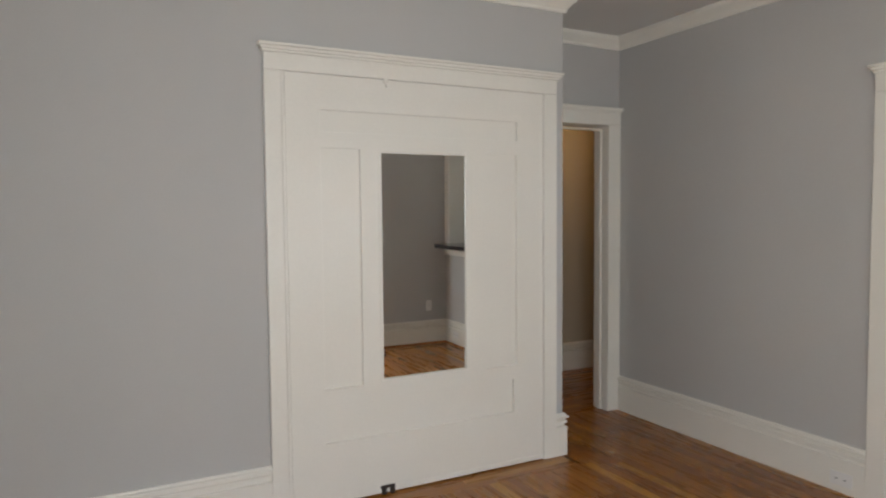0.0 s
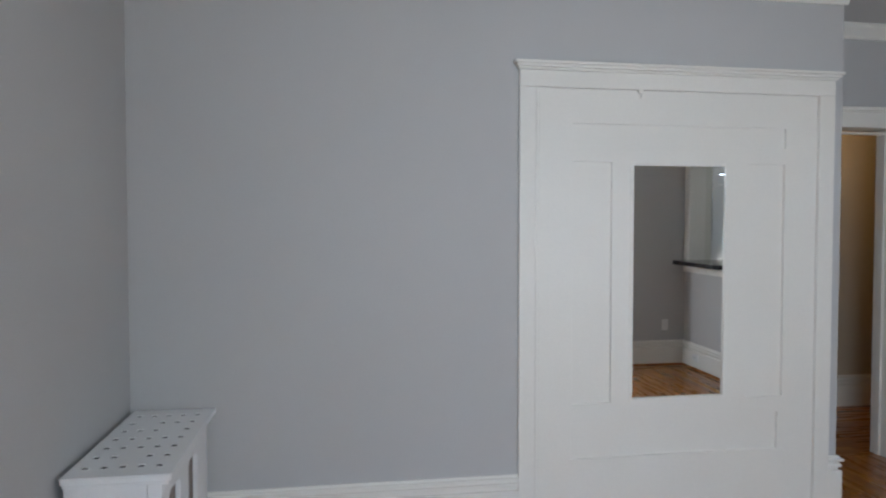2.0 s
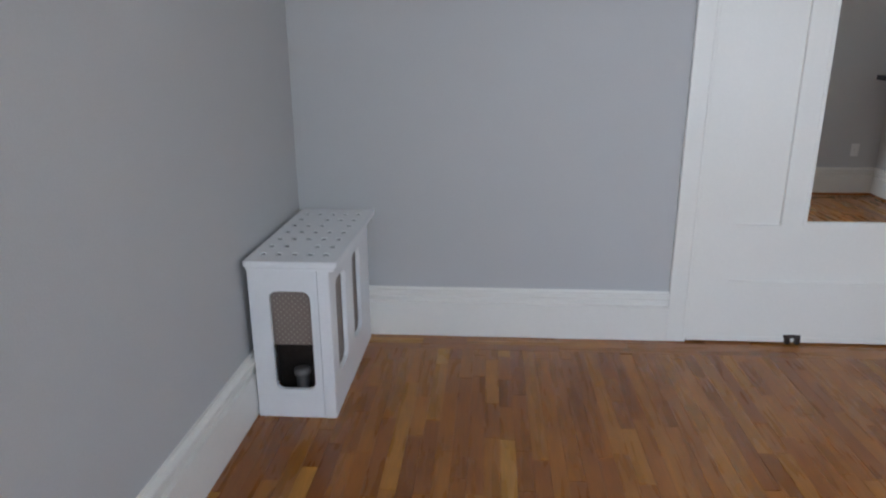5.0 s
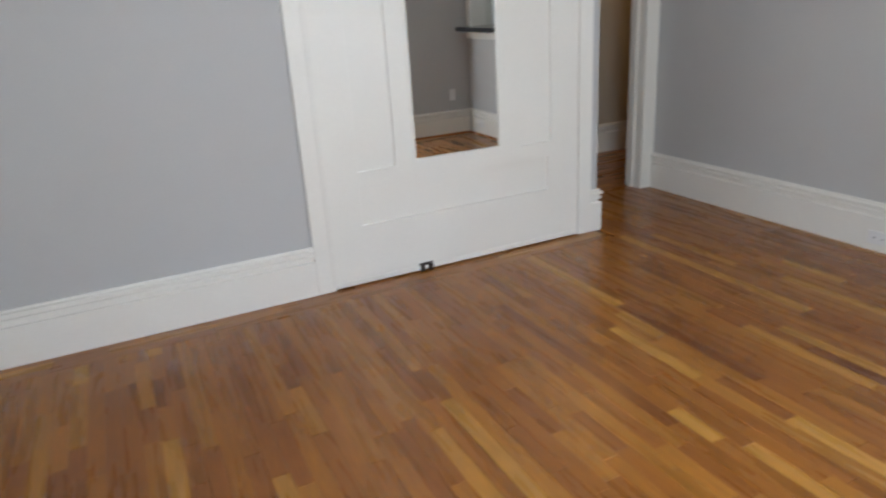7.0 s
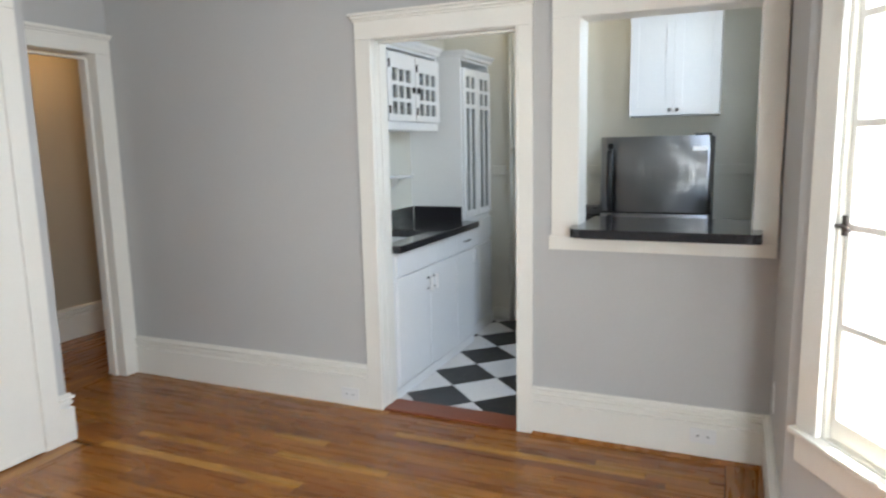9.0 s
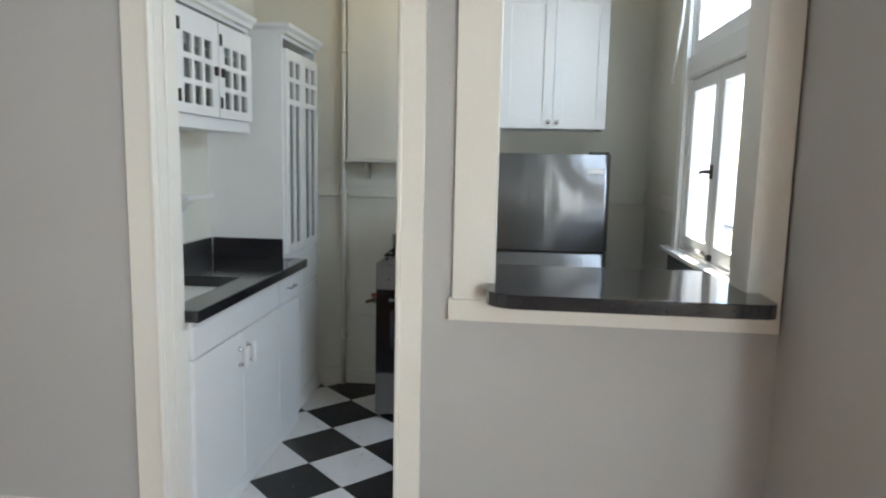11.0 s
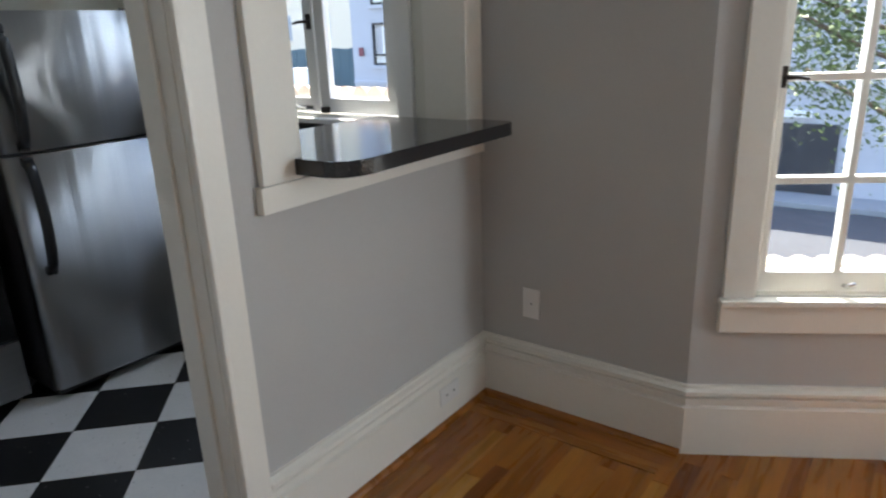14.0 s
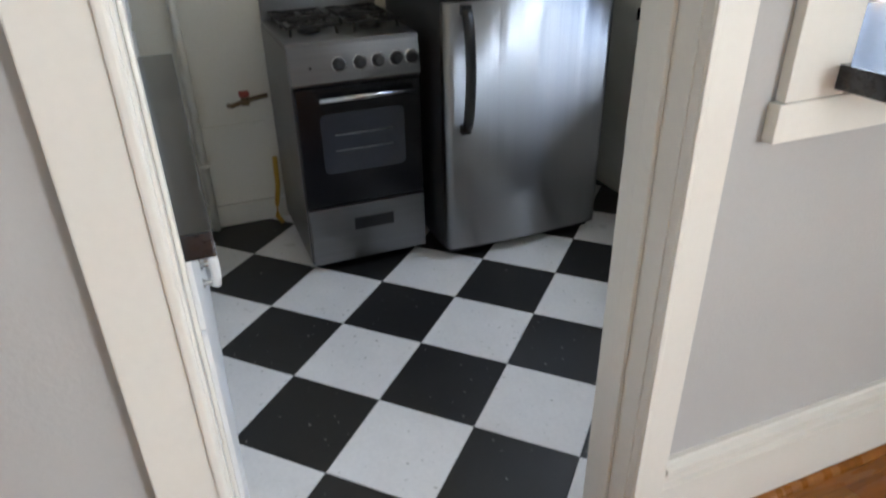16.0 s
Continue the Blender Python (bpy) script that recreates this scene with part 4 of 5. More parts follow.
part("plinth", box(B(), TX0 + 0.002, TX1 - 0.002, TY - 0.026, TY - 0.0005, 0, 0.09, 0.003), WHITE, tall)
sh = thing("soap_shelf", (4.6, 2.42, 1.25), "small white wall shelf above the sink", "shelf")
part("board", box(B(), 4.42, 4.70, 2.36, YKN - 0.0005, 1.25, 1.268, 0.004), WHITE, sh)
part("bracket", prism(B(), [V(4.55, YKN - 0.001, 1.249), V(4.55, YKN - 0.08, 1.249), V(4.55, YKN - 0.001, 1.17)], (0.014, 0, 0)), WHITE, sh)

# ---- stove ----
stove = thing("gas_stove", (5.28, 1.32, 0), "narrow steel gas stove with black oven door and cast-iron grates", "stove")
SY0, SY1, SF, SB = 1.088, 1.562, 4.965, 5.53
part("body", box(B(), SF + 0.012, SB, SY0, SY1, 0.03, 0.872, 0.004), DKSTEEL, stove, "dark grey enamel stove body")
part("side_panel", box(B(), SF + 0.014, SB - 0.002, SY1, SY1 + 0.002, 0.04, 0.868), STOVESTEEL, stove, "grey steel side panel")
for x in (5.06, 5.48):
    for y in (1.12, 1.53):
        part("foot", lathe(B(), [(0.018, 0), (0.018, 0.01), (0.01, 0.012), (0.01, 0.031)], (x, y, 0.0), Z3, 10), BLACK, stove)
d = part("drawer", box(B(), SF - 0.010, SF + 0.010, SY0 + 0.003, SY1 - 0.003, 0.035, 0.272, 0.005), STOVESTEEL, stove, "brushed steel bottom drawer")
part("handle", box(B(), SF - 0.013, SF - 0.009, 1.225, 1.385, 0.165, 0.215, 0.0015), BLACK, d, "black recessed drawer grip")
d = part("oven_door", box(B(), SF - 0.012, SF + 0.010, SY0 + 0.002, SY1 - 0.002, 0.284, 0.738, 0.006), OVENGLASS, stove, "black glass oven door")
pts = []
for cy, cz, a0 in ((1.455, 0.620, 0), (1.185, 0.620, 90), (1.185, 0.435, 180), (1.455, 0.435, 270)):
    for k in range(5):
        pts.append(V(SF - 0.0125, cy + 0.024 * math.cos(radians(a0 + k * 22.5)), cz + 0.022 * math.sin(radians(a0 + k * 22.5))))
part("window_frame", prism(B(), pts, (-0.001, 0, 0)), OVENPANE, d, "rounded dark grey oven window")
for z in (0.50, 0.56):
    part("rack_wire", tube(B(), [(SF - 0.0135, 1.21, z), (SF - 0.0135, 1.43, z)], 0.0016, 6), STEEL, d)
b = tube(B(), [(SF - 0.045, 1.115, 0.700), (SF - 0.045, 1.48, 0.700)], 0.009, 12)
for y in (1.14, 1.455):
    tube(b, [(SF - 0.045, y, 0.700), (SF - 0.010, y, 0.700)], 0.006, 8)
part("handle", b, CHROME, d, "chrome oven handle bar")
b = prism(B(), [V(SF - 0.012, SY0, 0.750), V(SF + 0.08, SY0, 0.750), V(SF + 0.08, SY0, 0.886), V(SF + 0.012, SY0, 0.886)], (0, SY1 - SY0, 0), 0.004)
panel = part("control_panel", b, STOVESTEEL, stove, "sloping brushed steel control panel")
SLOPE = V(-0.985, 0, 0.174)
for y in (1.118, 1.178, 1.245, 1.312, 1.388):
    c = V(SF - 0.0005, y, 0.810)
    k = part("knob", lathe(B(), [(0.024, 0), (0.024, 0.004), (0.019, 0.007), (0.018, 0.024), (0.014, 0.028)], c, SLOPE, 18), BLACK, panel, "black plastic burner knob")
    part("knob_ring", lathe(B(), [(0.027, 0), (0.027, 0.002), (0.0245, 0.003)], c, SLOPE, 18), CHROME, panel, "thin chrome ring")
part("button", lathe(B(), [(0.006, 0), (0.006, 0.004), (0.004, 0.006)], (SF - 0.0005, 1.49, 0.806), SLOPE, 10), BLACK, panel)
part("cooktop", box(B(), SF + 0.01, SB - 0.05, SY0 - 0.002, SY1 + 0.003, 0.8725, 0.890, 0.005), STOVESTEEL, stove, "brushed steel cooktop")
part("backguard", box(B(), SB - 0.045, SB, SY0, SY1, 0.8725, 0.998, 0.012, 3), STOVESTEEL, stove, "steel backguard with vent slots")
for k in range(5):
    part("vent_slot", box(B(), SB - 0.048, SB - 0.0448, 1.17 + k * 0.065, 1.21 + k * 0.065, 0.968, 0.976, 0.001), BLACK, stove)
for x in (5.17, 5.37):
    for y in (1.21, 1.44):
        part("burner", lathe(B(), [(0.042, 0), (0.042, 0.008), (0.030, 0.012), (0.030, 0.020), (0.022, 0.024)], (x, y, 0.890), Z3, 18), IRON, stove, "black burner cap")
        b = B()
        for a in range(4):
            dx, dy = math.cos(radians(45 + 90 * a)), math.sin(radians(45 + 90 * a))
            tube(b, [(x + dx * 0.02, y + dy * 0.02, 0.926), (x + dx * 0.11, y + dy * 0.11, 0.926), (x + dx * 0.125, y + dy * 0.12, 0.893)], 0.005, 6)
        for s in (-1, 1):
            tube(b, [(x - 0.088, y + s * 0.095, 0.922), (x + 0.088, y + s * 0.095, 0.922)], 0.005, 6)
            tube(b, [(x + s * 0.085, y - 0.100, 0.922), (x + s * 0.085, y + 0.100, 0.922)], 0.005, 6)
        part("grate", b, IRON, stove, "black cast-iron pan grate")

# ---- fridge ----
fr = thing("refrigerator", (5.2, 0.69, 0), "tall stainless steel fridge with a top freezer and black handles", "fridge")
FY0, FY1, FF, FBK = 0.338, 1.036, 4.830, 5.53
part("body", box(B(), FF + 0.062, FBK, FY0 + 0.004, FY1 - 0.004, 0.03, 1.505, 0.008), DKSTEEL, fr, "dark grey fridge cabinet")
part("base_grille", box(B(), FF + 0.05, FF + 0.08, FY0 + 0.02, FY1 - 0.02, 0.012, 0.060, 0.004), BLACK, fr, "black base grille")
for y in (FY0 + 0.06, FY1 - 0.06):
    part("foot", lathe(B(), [(0.02, 0), (0.02, 0.014), (0.012, 0.018), (0.012, 0.04)], (FF + 0.09, y, 0), Z3, 10), BLACK, fr)


def fridge_door(z0, z1):
    """A steel door whose front bows out a little and whose long edges are rounded."""
    pts = []
    for k in range(73):
        f = k / 72
        y = FY0 + (FY1 - FY0) * f
        bow = 0.014 * (1 - (2 * f - 1) ** 2)
        bow += 0.00030 * math.sin(f * 41 + z0 * 0.3) + 0.00020 * math.sin(f * 67 + 1.3 + z0 * 0.3) + 0.0005 * math.sin(f * 17 + z0 * 2)  # the sheet's slight waves
        edge = 0.020 * (max(0, 1 - f / 0.035) ** 2 + max(0, 1 - (1 - f) / 0.035) ** 2)
        pts.append(V(FF + 0.014 - bow + edge, y, z0))
    pts += [V(FF + 0.058, FY1, z0), V(FF + 0.058, FY0, z0)]
    b = prism(B(), pts, (0, 0, z1 - z0))
    for f in b.faces:
        f.smooth = abs(f.normal.z) < 0.5 and abs(f.normal.y) < 0.9
    return b


def fridge_handle(parent, z0, z1):
    y, n = 0.965, 12
    pts = [(FF - 0.012 - 0.038 * math.sin(math.pi * k / n) ** 0.6, y, z0 + (z1 - z0) * k / n) for k in range(n + 1)]
    b = tube(B(), pts, 0.016, 10, 1.3)
    for z in (z0, z1):
        box(b, FF - 0.018, FF + 0.012, y - 0.018, y + 0.018, z - 0.018, z + 0.018, 0.006)
    part("handle", b, BLACK, parent, "long black curved handle")


d = part("freezer_door", fridge_door(1.014, 1.508), STEEL, fr, "brushed stainless freezer door")
fridge_handle(d, 1.036, 1.448)
part("badge", box(B(), FF + 0.003, FF + 0.009, 0.370, 0.455, 1.412, 1.438, 0.001), PLATE, d, "small pale badge")
d = part("fridge_door", fridge_door(0.048, 1.000), STEEL, fr, "brushed stainless lower door")
fridge_handle(d, 0.555, 0.978)
part("hinge_cover", box(B(), FF + 0.02, FF + 0.11, FY0 + 0.01, FY0 + 0.11, 1.5055, 1.522, 0.004), BLACK, fr, "black hinge cover")

# ---- cabinet over the fridge ----
uc = thing("wall_cabinet", (5.4, 0.62, 1.65), "white shaker wall cabinet with two doors over the fridge", "cabinet", "kitchen cabinets")
UF = 5.287
part("body", box(B(), UF + 0.001, XK - 0.001, 0.318, 0.918, 1.652, 2.40, 0.002), WHITE, uc)
for y0, y1, ky in ((0.321, 0.6155, 0.592), (0.6185, 0.915, 0.642)):
    b = plate(B(), (UF, 0, 0), Y3, Z3, -X3, [y0, y1], [1.655, 2.397], [(y0 + 0.055, y1 - 0.055, 1.712, 2.34)], 0.020, 0.002)
    d = part("door", b, WHITE, uc)
    part("panel", plate(B(), (UF - 0.001, 0, 0), Y3, Z3, -X3, [y0 + 0.054, y1 - 0.054], [1.711, 2.341], (), 0.008), WHITE, d)
    part("knob", lathe(B(), [(0.006, 0), (0.006, 0.012), (0.013, 0.018), (0.013, 0.024), (0.008, 0.028)], (UF - 0.020, ky, 1.690), -X3, 14), CHROME, d, "small chrome knob")

# ---- cooker wall: duct box, shelf, pipe, valve ----
hood = thing("duct_box", (5.5, 1.6, 1.46), "boxed white duct panel with a round vent cover", "duct panel")
part("box", box(B(), XK - 0.05, XK - 0.0005, 1.385, 1.858, 1.462, CEILING - 0.002, 0.003), CREAM, hood)
part("vent_cover", lathe(B(), [(0.118, 0), (0.118, 0.004), (0.112, 0.010), (0.096, 0.013), (0.090, 0.010), (0.082, 0.012), (0.03, 0.020), (0.002, 0.021)], (XK - 0.0505, 1.425, 2.01), -X3, 32), VENT, hood, "round cream flue cover plate")
sh = thing("wall_shelf", (5.5, 1.62, 1.44), "narrow white shelf on two brackets above the stove", "shelf")
part("board", box(B(), XK - 0.115, XK - 0.0005, 1.378, 1.862, 1.442, 1.460, 0.003), CREAM, sh)
for y in (1.50, 1.72):
    b = prism(B(), [V(XK - 0.001, y, 1.4415), V(XK - 0.085, y, 1.4415), V(XK - 0.075, y, 1.415), V(XK - 0.030, y, 1.37), V(XK - 0.001, y, 1.335)], (0, 0.020, 0), 0.002)
    part("bracket", b, CREAM, sh)
pipe = thing("riser_pipe", (5.52, 1.885, 0), "thin cream painted pipe rising up the wall", "pipe")
part("pipe", tube(B(), [(XK - 0.035, 1.885, 0.0), (XK - 0.035, 1.885, 1.3), (XK - 0.035, 1.885, CEILING)], 0.016, 12), CREAM, pipe)
for z in (0.30, 1.235, 2.1):
    part("clamp", box(B(), XK - 0.052, XK - 0.001, 1.866, 1.904, z, z + 0.018, 0.003), CREAM, pipe)
VBRASS = material("tarnished_brass", (0.20, 0.14, 0.08), 0.5, 0.7, vary=0.3, scale=40)
valve = thing("gas_valve", (5.5, 1.66, 0.55), "brass gas valve with a dull red handle on the wall", "valve")
b = tube(B(), [(XK - 0.001, 1.74, 0.545), (XK - 0.05, 1.73, 0.555), (XK - 0.06, 1.68, 0.573), (XK - 0.06, 1.58, 0.587)], 0.010, 10)
lathe(b, [(0.018, 0), (0.018, 0.03)], (XK - 0.06, 1.690, 0.570), -Y3, 12)
part("body", b, VBRASS, valve)
part("handle", box(B(), XK - 0.075, XK - 0.045, 1.655, 1.697, 0.591, 0.615, 0.006), REDP, valve, "dull red handle")
hose = thing("gas_hose", (5.5, 1.60, 0), "yellow flexible gas hose on the floor behind the stove", "hose")
part("hose", tube(B(), [(5.46, 1.60, 0.012), (5.50, 1.615, 0.03), (5.525, 1.605, 0.08), (5.53, 1.59, 0.16), (5.535, 1.585, 0.30)], 0.011, 10), YELLOW, hose)

# ---- counter under the kitchen window ----
kc = thing("base_cabinet", (4.25, 0.11, 0), "shallow white base cabinet under the kitchen window", "cabinet", "kitchen cabinets")
part("body", box(B(), XE + T + 0.03, 4.86, YS + 0.001, 0.195, 0, 0.874, 0.002), WHITE, kc)
part("door", box(B(), 3.66, 4.25, 0.1955, 0.213, 0.08, 0.85, 0.004), WHITE, kc)
part("door", box(B(), 4.26, 4.85, 0.1955, 0.213, 0.08, 0.85, 0.004), WHITE, kc)
kt = thing("counter_top", (4.25, 0.11, 0.876), "shallow black laminate counter with a splashback under the window", "countertop")
part("top", box(B(), XE + T + 0.03, 4.87, YS + 0.001, 0.222, 0.8765, 0.920, 0.003), STONE, kt)
part("back_splash", box(B(), XE + T + 0.03, 4.84, YS + 0.001, YS + 0.018, 0.9205, 1.030, 0.002), STONE, kt)

# ---- loose cable at the bay ----
cable = thing("cable", (2.05, -0.28, 0), "thin white cable lying on the floor under the bay window", "cable")
part("cable", tube(B(), [(2.10, -0.285, 0.004), (2.07, -0.25, 0.004), (2.03, -0.225, 0.004), (1.98, -0.22, 0.004), (1.93, -0.25, 0.004), (1.86, -0.34, 0.004)], 0.003, 6), PLATE, cable)

# ---- outside: street, houses, tree, tiled ledge ----
STUCCO = material("pale_grey_stucco", (0.48, 0.49, 0.55), 0.85, vary=0.05, scale=0.6, fine=8, bump=0.03)
STUCCO_B = material("cream_stucco", (0.66, 0.60, 0.50), 0.85, vary=0.06, scale=0.5, fine=8, bump=0.03)
ASPHALT = material("asphalt", (0.085, 0.088, 0.100), 0.85, vary=0.2, scale=0.8, fine=25, bump=0.05)
CONCRETE = material("pale_concrete", (0.30, 0.31, 0.33), 0.8, vary=0.1, scale=0.7, fine=20, bump=0.04)
DKFRAME = material("dark_window_metal", (0.05, 0.05, 0.06), 0.4, 0.3)
CURTAIN = material("pale_curtain", (0.85, 0.86, 0.88), 0.8, vary=0.1, scale=3, fine=12, stretch=(6, 6, 0.4))
TEAL = material("teal_fence_paint", (0.045, 0.090, 0.125), 0.6, vary=0.1)
GARAGE = material("dark_garage_door", (0.030, 0.032, 0.042), 0.5, vary=0.15)
LEAF = material("green_leaf", (0.075, 0.115, 0.03), 0.45, vary=0.35, scale=3, fine=20)
BARK = material("grey_brown_bark", (0.12, 0.09, 0.065), 0.9, vary=0.25, scale=10, fine=60, bump=0.1)
CLAY = material("pale_clay_tile", (0.62, 0.50, 0.42), 0.8, vary=0.12, scale=6, fine=40, piece=0.1)
ZG, YF = -2.02, -13.0
setting("ground", box(B(), -400, 400, -700, -0.9, ZG - 0.3, ZG - 0.12), CONCRETE, "pale ground reaching to the horizon", "ground")
setting("road", box(B(), -120, 120, YF + 0.9, -3.8, ZG - 0.119, ZG - 0.115), ASPHALT, "grey asphalt street", "road")
b = box(B(), -120, 120, YF - 0.5, YF + 0.9, ZG - 0.119, ZG, 0.02)
box(b, -120, 120, -3.8, -0.9, ZG - 0.119, ZG, 0.02)
setting("pavement", b, CONCRETE, "pale concrete pavement with a raised kerb", "pavement")


def house(name, x0, x1, y, depth, top, wall, label, wins, frame, curtain):
    """A stucco house front that faces north, with framed sash windows set into it."""
    h = thing(name, ((x0 + x1) / 2, y, ZG), label, "building")
    holes = [(a, c, z0, z1) for a, c, z0, z1 in wins]
    b = plate(B(), (0, y, 0), X3, Z3, -Y3, [x0, x1], [ZG, top], holes, 0.35)
    box(b, x0, x1, y - depth, y - 0.36, ZG, top)
    part("wall", b, wall, h)
    part("roof", box(B(), x0 - 0.25, x1 + 0.25, y - depth, y + 0.25, top + 0.002, top + 0.35, 0.04), wall, h)
    part("string_course", box(B(), x0, x1, y + 0.001, y + 0.06, 0.0, 0.09, 0.01), wall, h)
    for a, c, z0, z1 in wins:
        w = part("window", plate(B(), (0, y - 0.015, 0), X3, Z3, -Y3, [a, c], [z0, z1], [(a + 0.06, c - 0.06, z0 + 0.31, z1 - 0.06), (a + 0.06, c - 0.06, z0 + 0.06, z0 + 0.26)], 0.06), frame, h)
        part("pane", plate(B(), (0, y - 0.035, 0), X3, Z3, -Y3, [a + 0.05, c - 0.05], [z0 + 0.05, z1 - 0.05], (), 0.006), PANE, w)
        part("blind", box(B(), a + 0.50 * (c - a), c - 0.07, y - 0.0845, y - 0.080, z0 + 0.32, z1 - 0.07), STUCCO, w, "grey half-drawn blind")
        part("curtain", plate(B(), (0, y - 0.085, 0), X3, Z3, -Y3, [a + 0.02, c - 0.02], [z0, z1], (), 0.02), curtain, w)
        part("sill", box(B(), a - 0.06, c + 0.06, y + 0.001, y + 0.09, z0 - 0.10, z0 - 0.005, 0.01), wall, w)
    return h


wins = [(x, x + 1.06, z, z + 1.16) for x in (6.8, 9.7, 12.64) for z in (0.52, 2.16, 3.80)]
wins += [(14.90, 15.52, z, z + 1.16) for z in (0.52, 2.16, 3.80)]
wins += [(x, x + 1.08, z, z + 1.23) for x in (-6.0, -3.2, -0.6) for z in (2.25, 4.0)]
ga = house("house", -16.0, 16.3, YF, 9, 6.2, STUCCO, "pale grey stucco apartment house with dark-framed windows across the street", wins, DKFRAME, CURTAIN)
g = part("garage_door", box(B(), 3.58, 4.84, YF + 0.001, YF + 0.05, ZG + 0.005, -0.62, 0.01), GARAGE, ga, "dark garage door")
part("sign_board", box(B(), 4.10, 4.90, YF + 0.001, YF + 0.12, -0.50, -0.37, 0.01), CURTAIN, ga, "white sign board over the garage")
FARBLIND = material("blue_grey_window_shade", (0.22, 0.27, 0.36), 0.5, vary=0.2, scale=2, fine=9)
wins = [(x, x + 1.35, z, z + 1.6) for x in (26.9, 30.5, 34.1, 37.7, 41.3, 44.9, 48.7, 52.6, 56.3, 60.0) for z in (-1.3, 1.15, 3.75, 6.4)]
house("house", 24, 70, -30.0, 10, 11.0, STUCCO_B, "cream stucco house front with rows of windows down the street", wins, STUCCO, FARBLIND)
fence = thing("fence", (20, -16, ZG), "tall teal painted board fence beside the house", "fence")
for k in range(16):
    part("board", box(B(), 16.6 + k * 0.45, 17.04 + k * 0.45, -16.03, -15.97, ZG, 0.92 + 0.03 * (k % 2), 0.01), TEAL, fence)
low = thing("garden_wall", (22, -15.3, ZG), "low white stucco garden wall in front of the fence", "wall")
part("wall", box(B(), 20.2, 24.5, -15.4, -15.2, ZG, 0.24, 0.02), CURTAIN, low)
part("coping", box(B(), 20.16, 24.54, -15.45, -15.15, 0.242, 0.30, 0.02), CURTAIN, low)
REDSIGN = material("red_sign_paint", (0.20, 0.05, 0.07), 0.5, vary=0.08)
sg = thing("red_sign", (15.91, YF + 0.03, 0.76), "small red sign board fixed to the corner of the house", "sign")
part("board", box(B(), 15.84, 16.02, YF + 0.03, YF + 0.06, 0.78, 1.02, 0.008), REDSIGN, sg)
part("bracket", box(B(), 15.87, 15.95, YF + 0.001, YF + 0.03, 0.80, 1.0, 0.004), DKFRAME, sg)


def shrub(at, n, rx, rz, seed):
    """A low bush of long pointed leaves that fan out from its base."""
    rs = random.Random(seed)
    ob = thing("shrub", at, "bushy yellow-green garden shrub beyond the window", "shrub", "garden shrubs")
    at = Vector(at)
    for k in range(5):
        a = k * 1.26
        part("stem", tube(B(), [at, at + V(math.cos(a) * rx * 0.2, math.sin(a) * rx * 0.2, rz * 0.4), at + V(math.cos(a) * rx * 0.5, math.sin(a) * rx * 0.5, rz * 0.8)], 0.012, 6), BARK, ob)
    verts, faces = [], []
    for k in range(n):
        a, e = rs.uniform(0, 6.28), rs.uniform(0.1, 1.5)
        d = V(math.cos(a) * math.cos(e), math.sin(a) * math.cos(e), math.sin(e))
        c = at + V(d.x * rx, d.y * rx, d.z * rz) * rs.uniform(0.35, 1.0) ** 0.5
        s1, w = rs.uniform(0.05, 0.13), d.cross(V(rs.gauss(0, 1), rs.gauss(0, 1), rs.gauss(0, 1))).normalized()
        i = len(verts)
        verts += [c, c + d * s1 * 0.5 + w * s1 * 0.16, c + d * s1 - Z3 * s1 * 0.2, c + d * s1 * 0.5 - w * s1 * 0.16]
        faces.append((i, i + 1, i + 2, i + 3))
    me = bpy.data.meshes.new("leaves")
    me.from_pydata(verts, [], faces)
    me.materials.append(SHRUBLEAF)
    lv = new("leaves", me)
    lv.parent = ob
    lv.matrix_parent_inverse = ob.matrix_basis.inverted()
    return ob


SHRUBLEAF = material("yellow_green_leaf", (0.16, 0.19, 0.05), 0.5, vary=0.35, scale=4, fine=25)
for at, n, rx, rz, seed in (((11.5, -5.5, ZG), 2200, 1.0, 2.8, 1), ((13.4, -6.9, ZG), 2000, 1.1, 2.6, 2), ((8.9, -3.4, ZG), 1400, 0.6, 2.75, 3)):
    shrub(at, n, rx, rz, seed)

tree = thing("street_tree", (2.2, -6.2, ZG), "leafy green street tree with a slim grey trunk", "tree")
rt = random.Random(9)
b = tube(B(), [(2.0, -6.2, ZG - 0.02), (2.05, -6.2, -1.6), (1.9, -6.15, -0.3), (2.1, -6.2, 0.9), (2.0, -6.2, 2.0)], 0.09, 10)
part("trunk", b, BARK, tree)
tips = []
for k in range(9):
    a = rt.uniform(0, 2 * math.pi)
    z0 = rt.uniform(-0.1, 2.0)
    p = V(2.0, -6.2, z0)
    q = p + V(math.cos(a) * 0.9, math.sin(a) * 0.6, 0.4)
    r = q + V(math.cos(a + 0.4) * 0.7, math.sin(a + 0.4) * 0.5, 0.35)
    part("branch", tube(B(), [p, q, r], 0.025, 6), BARK, tree)
    tips += [q, r, (q + r) / 2]
verts, faces = [], []
for k in range(9500):
    t = rt.choice(tips)
    c = t + V(rt.gauss(0, 0.33), rt.gauss(0, 0.33), rt.gauss(0, 0.26))
    a, e, s = rt.uniform(0, 6.28), rt.uniform(-0.9, 0.9), rt.uniform(0.022, 0.052)
    d = V(math.cos(a) * math.cos(e), math.sin(a) * math.cos(e), math.sin(e))
    w = d.cross(V(rt.gauss(0, 1), rt.gauss(0, 1), rt.gauss(0, 1))).normalized()
    i = len(verts)
    verts += [c - d * s, c + w * s * 0.45 + d * s * 0.1, c + d * s, c - w * s * 0.45 + d * s * 0.1]
    faces.append((i, i + 1, i + 2, i + 3))
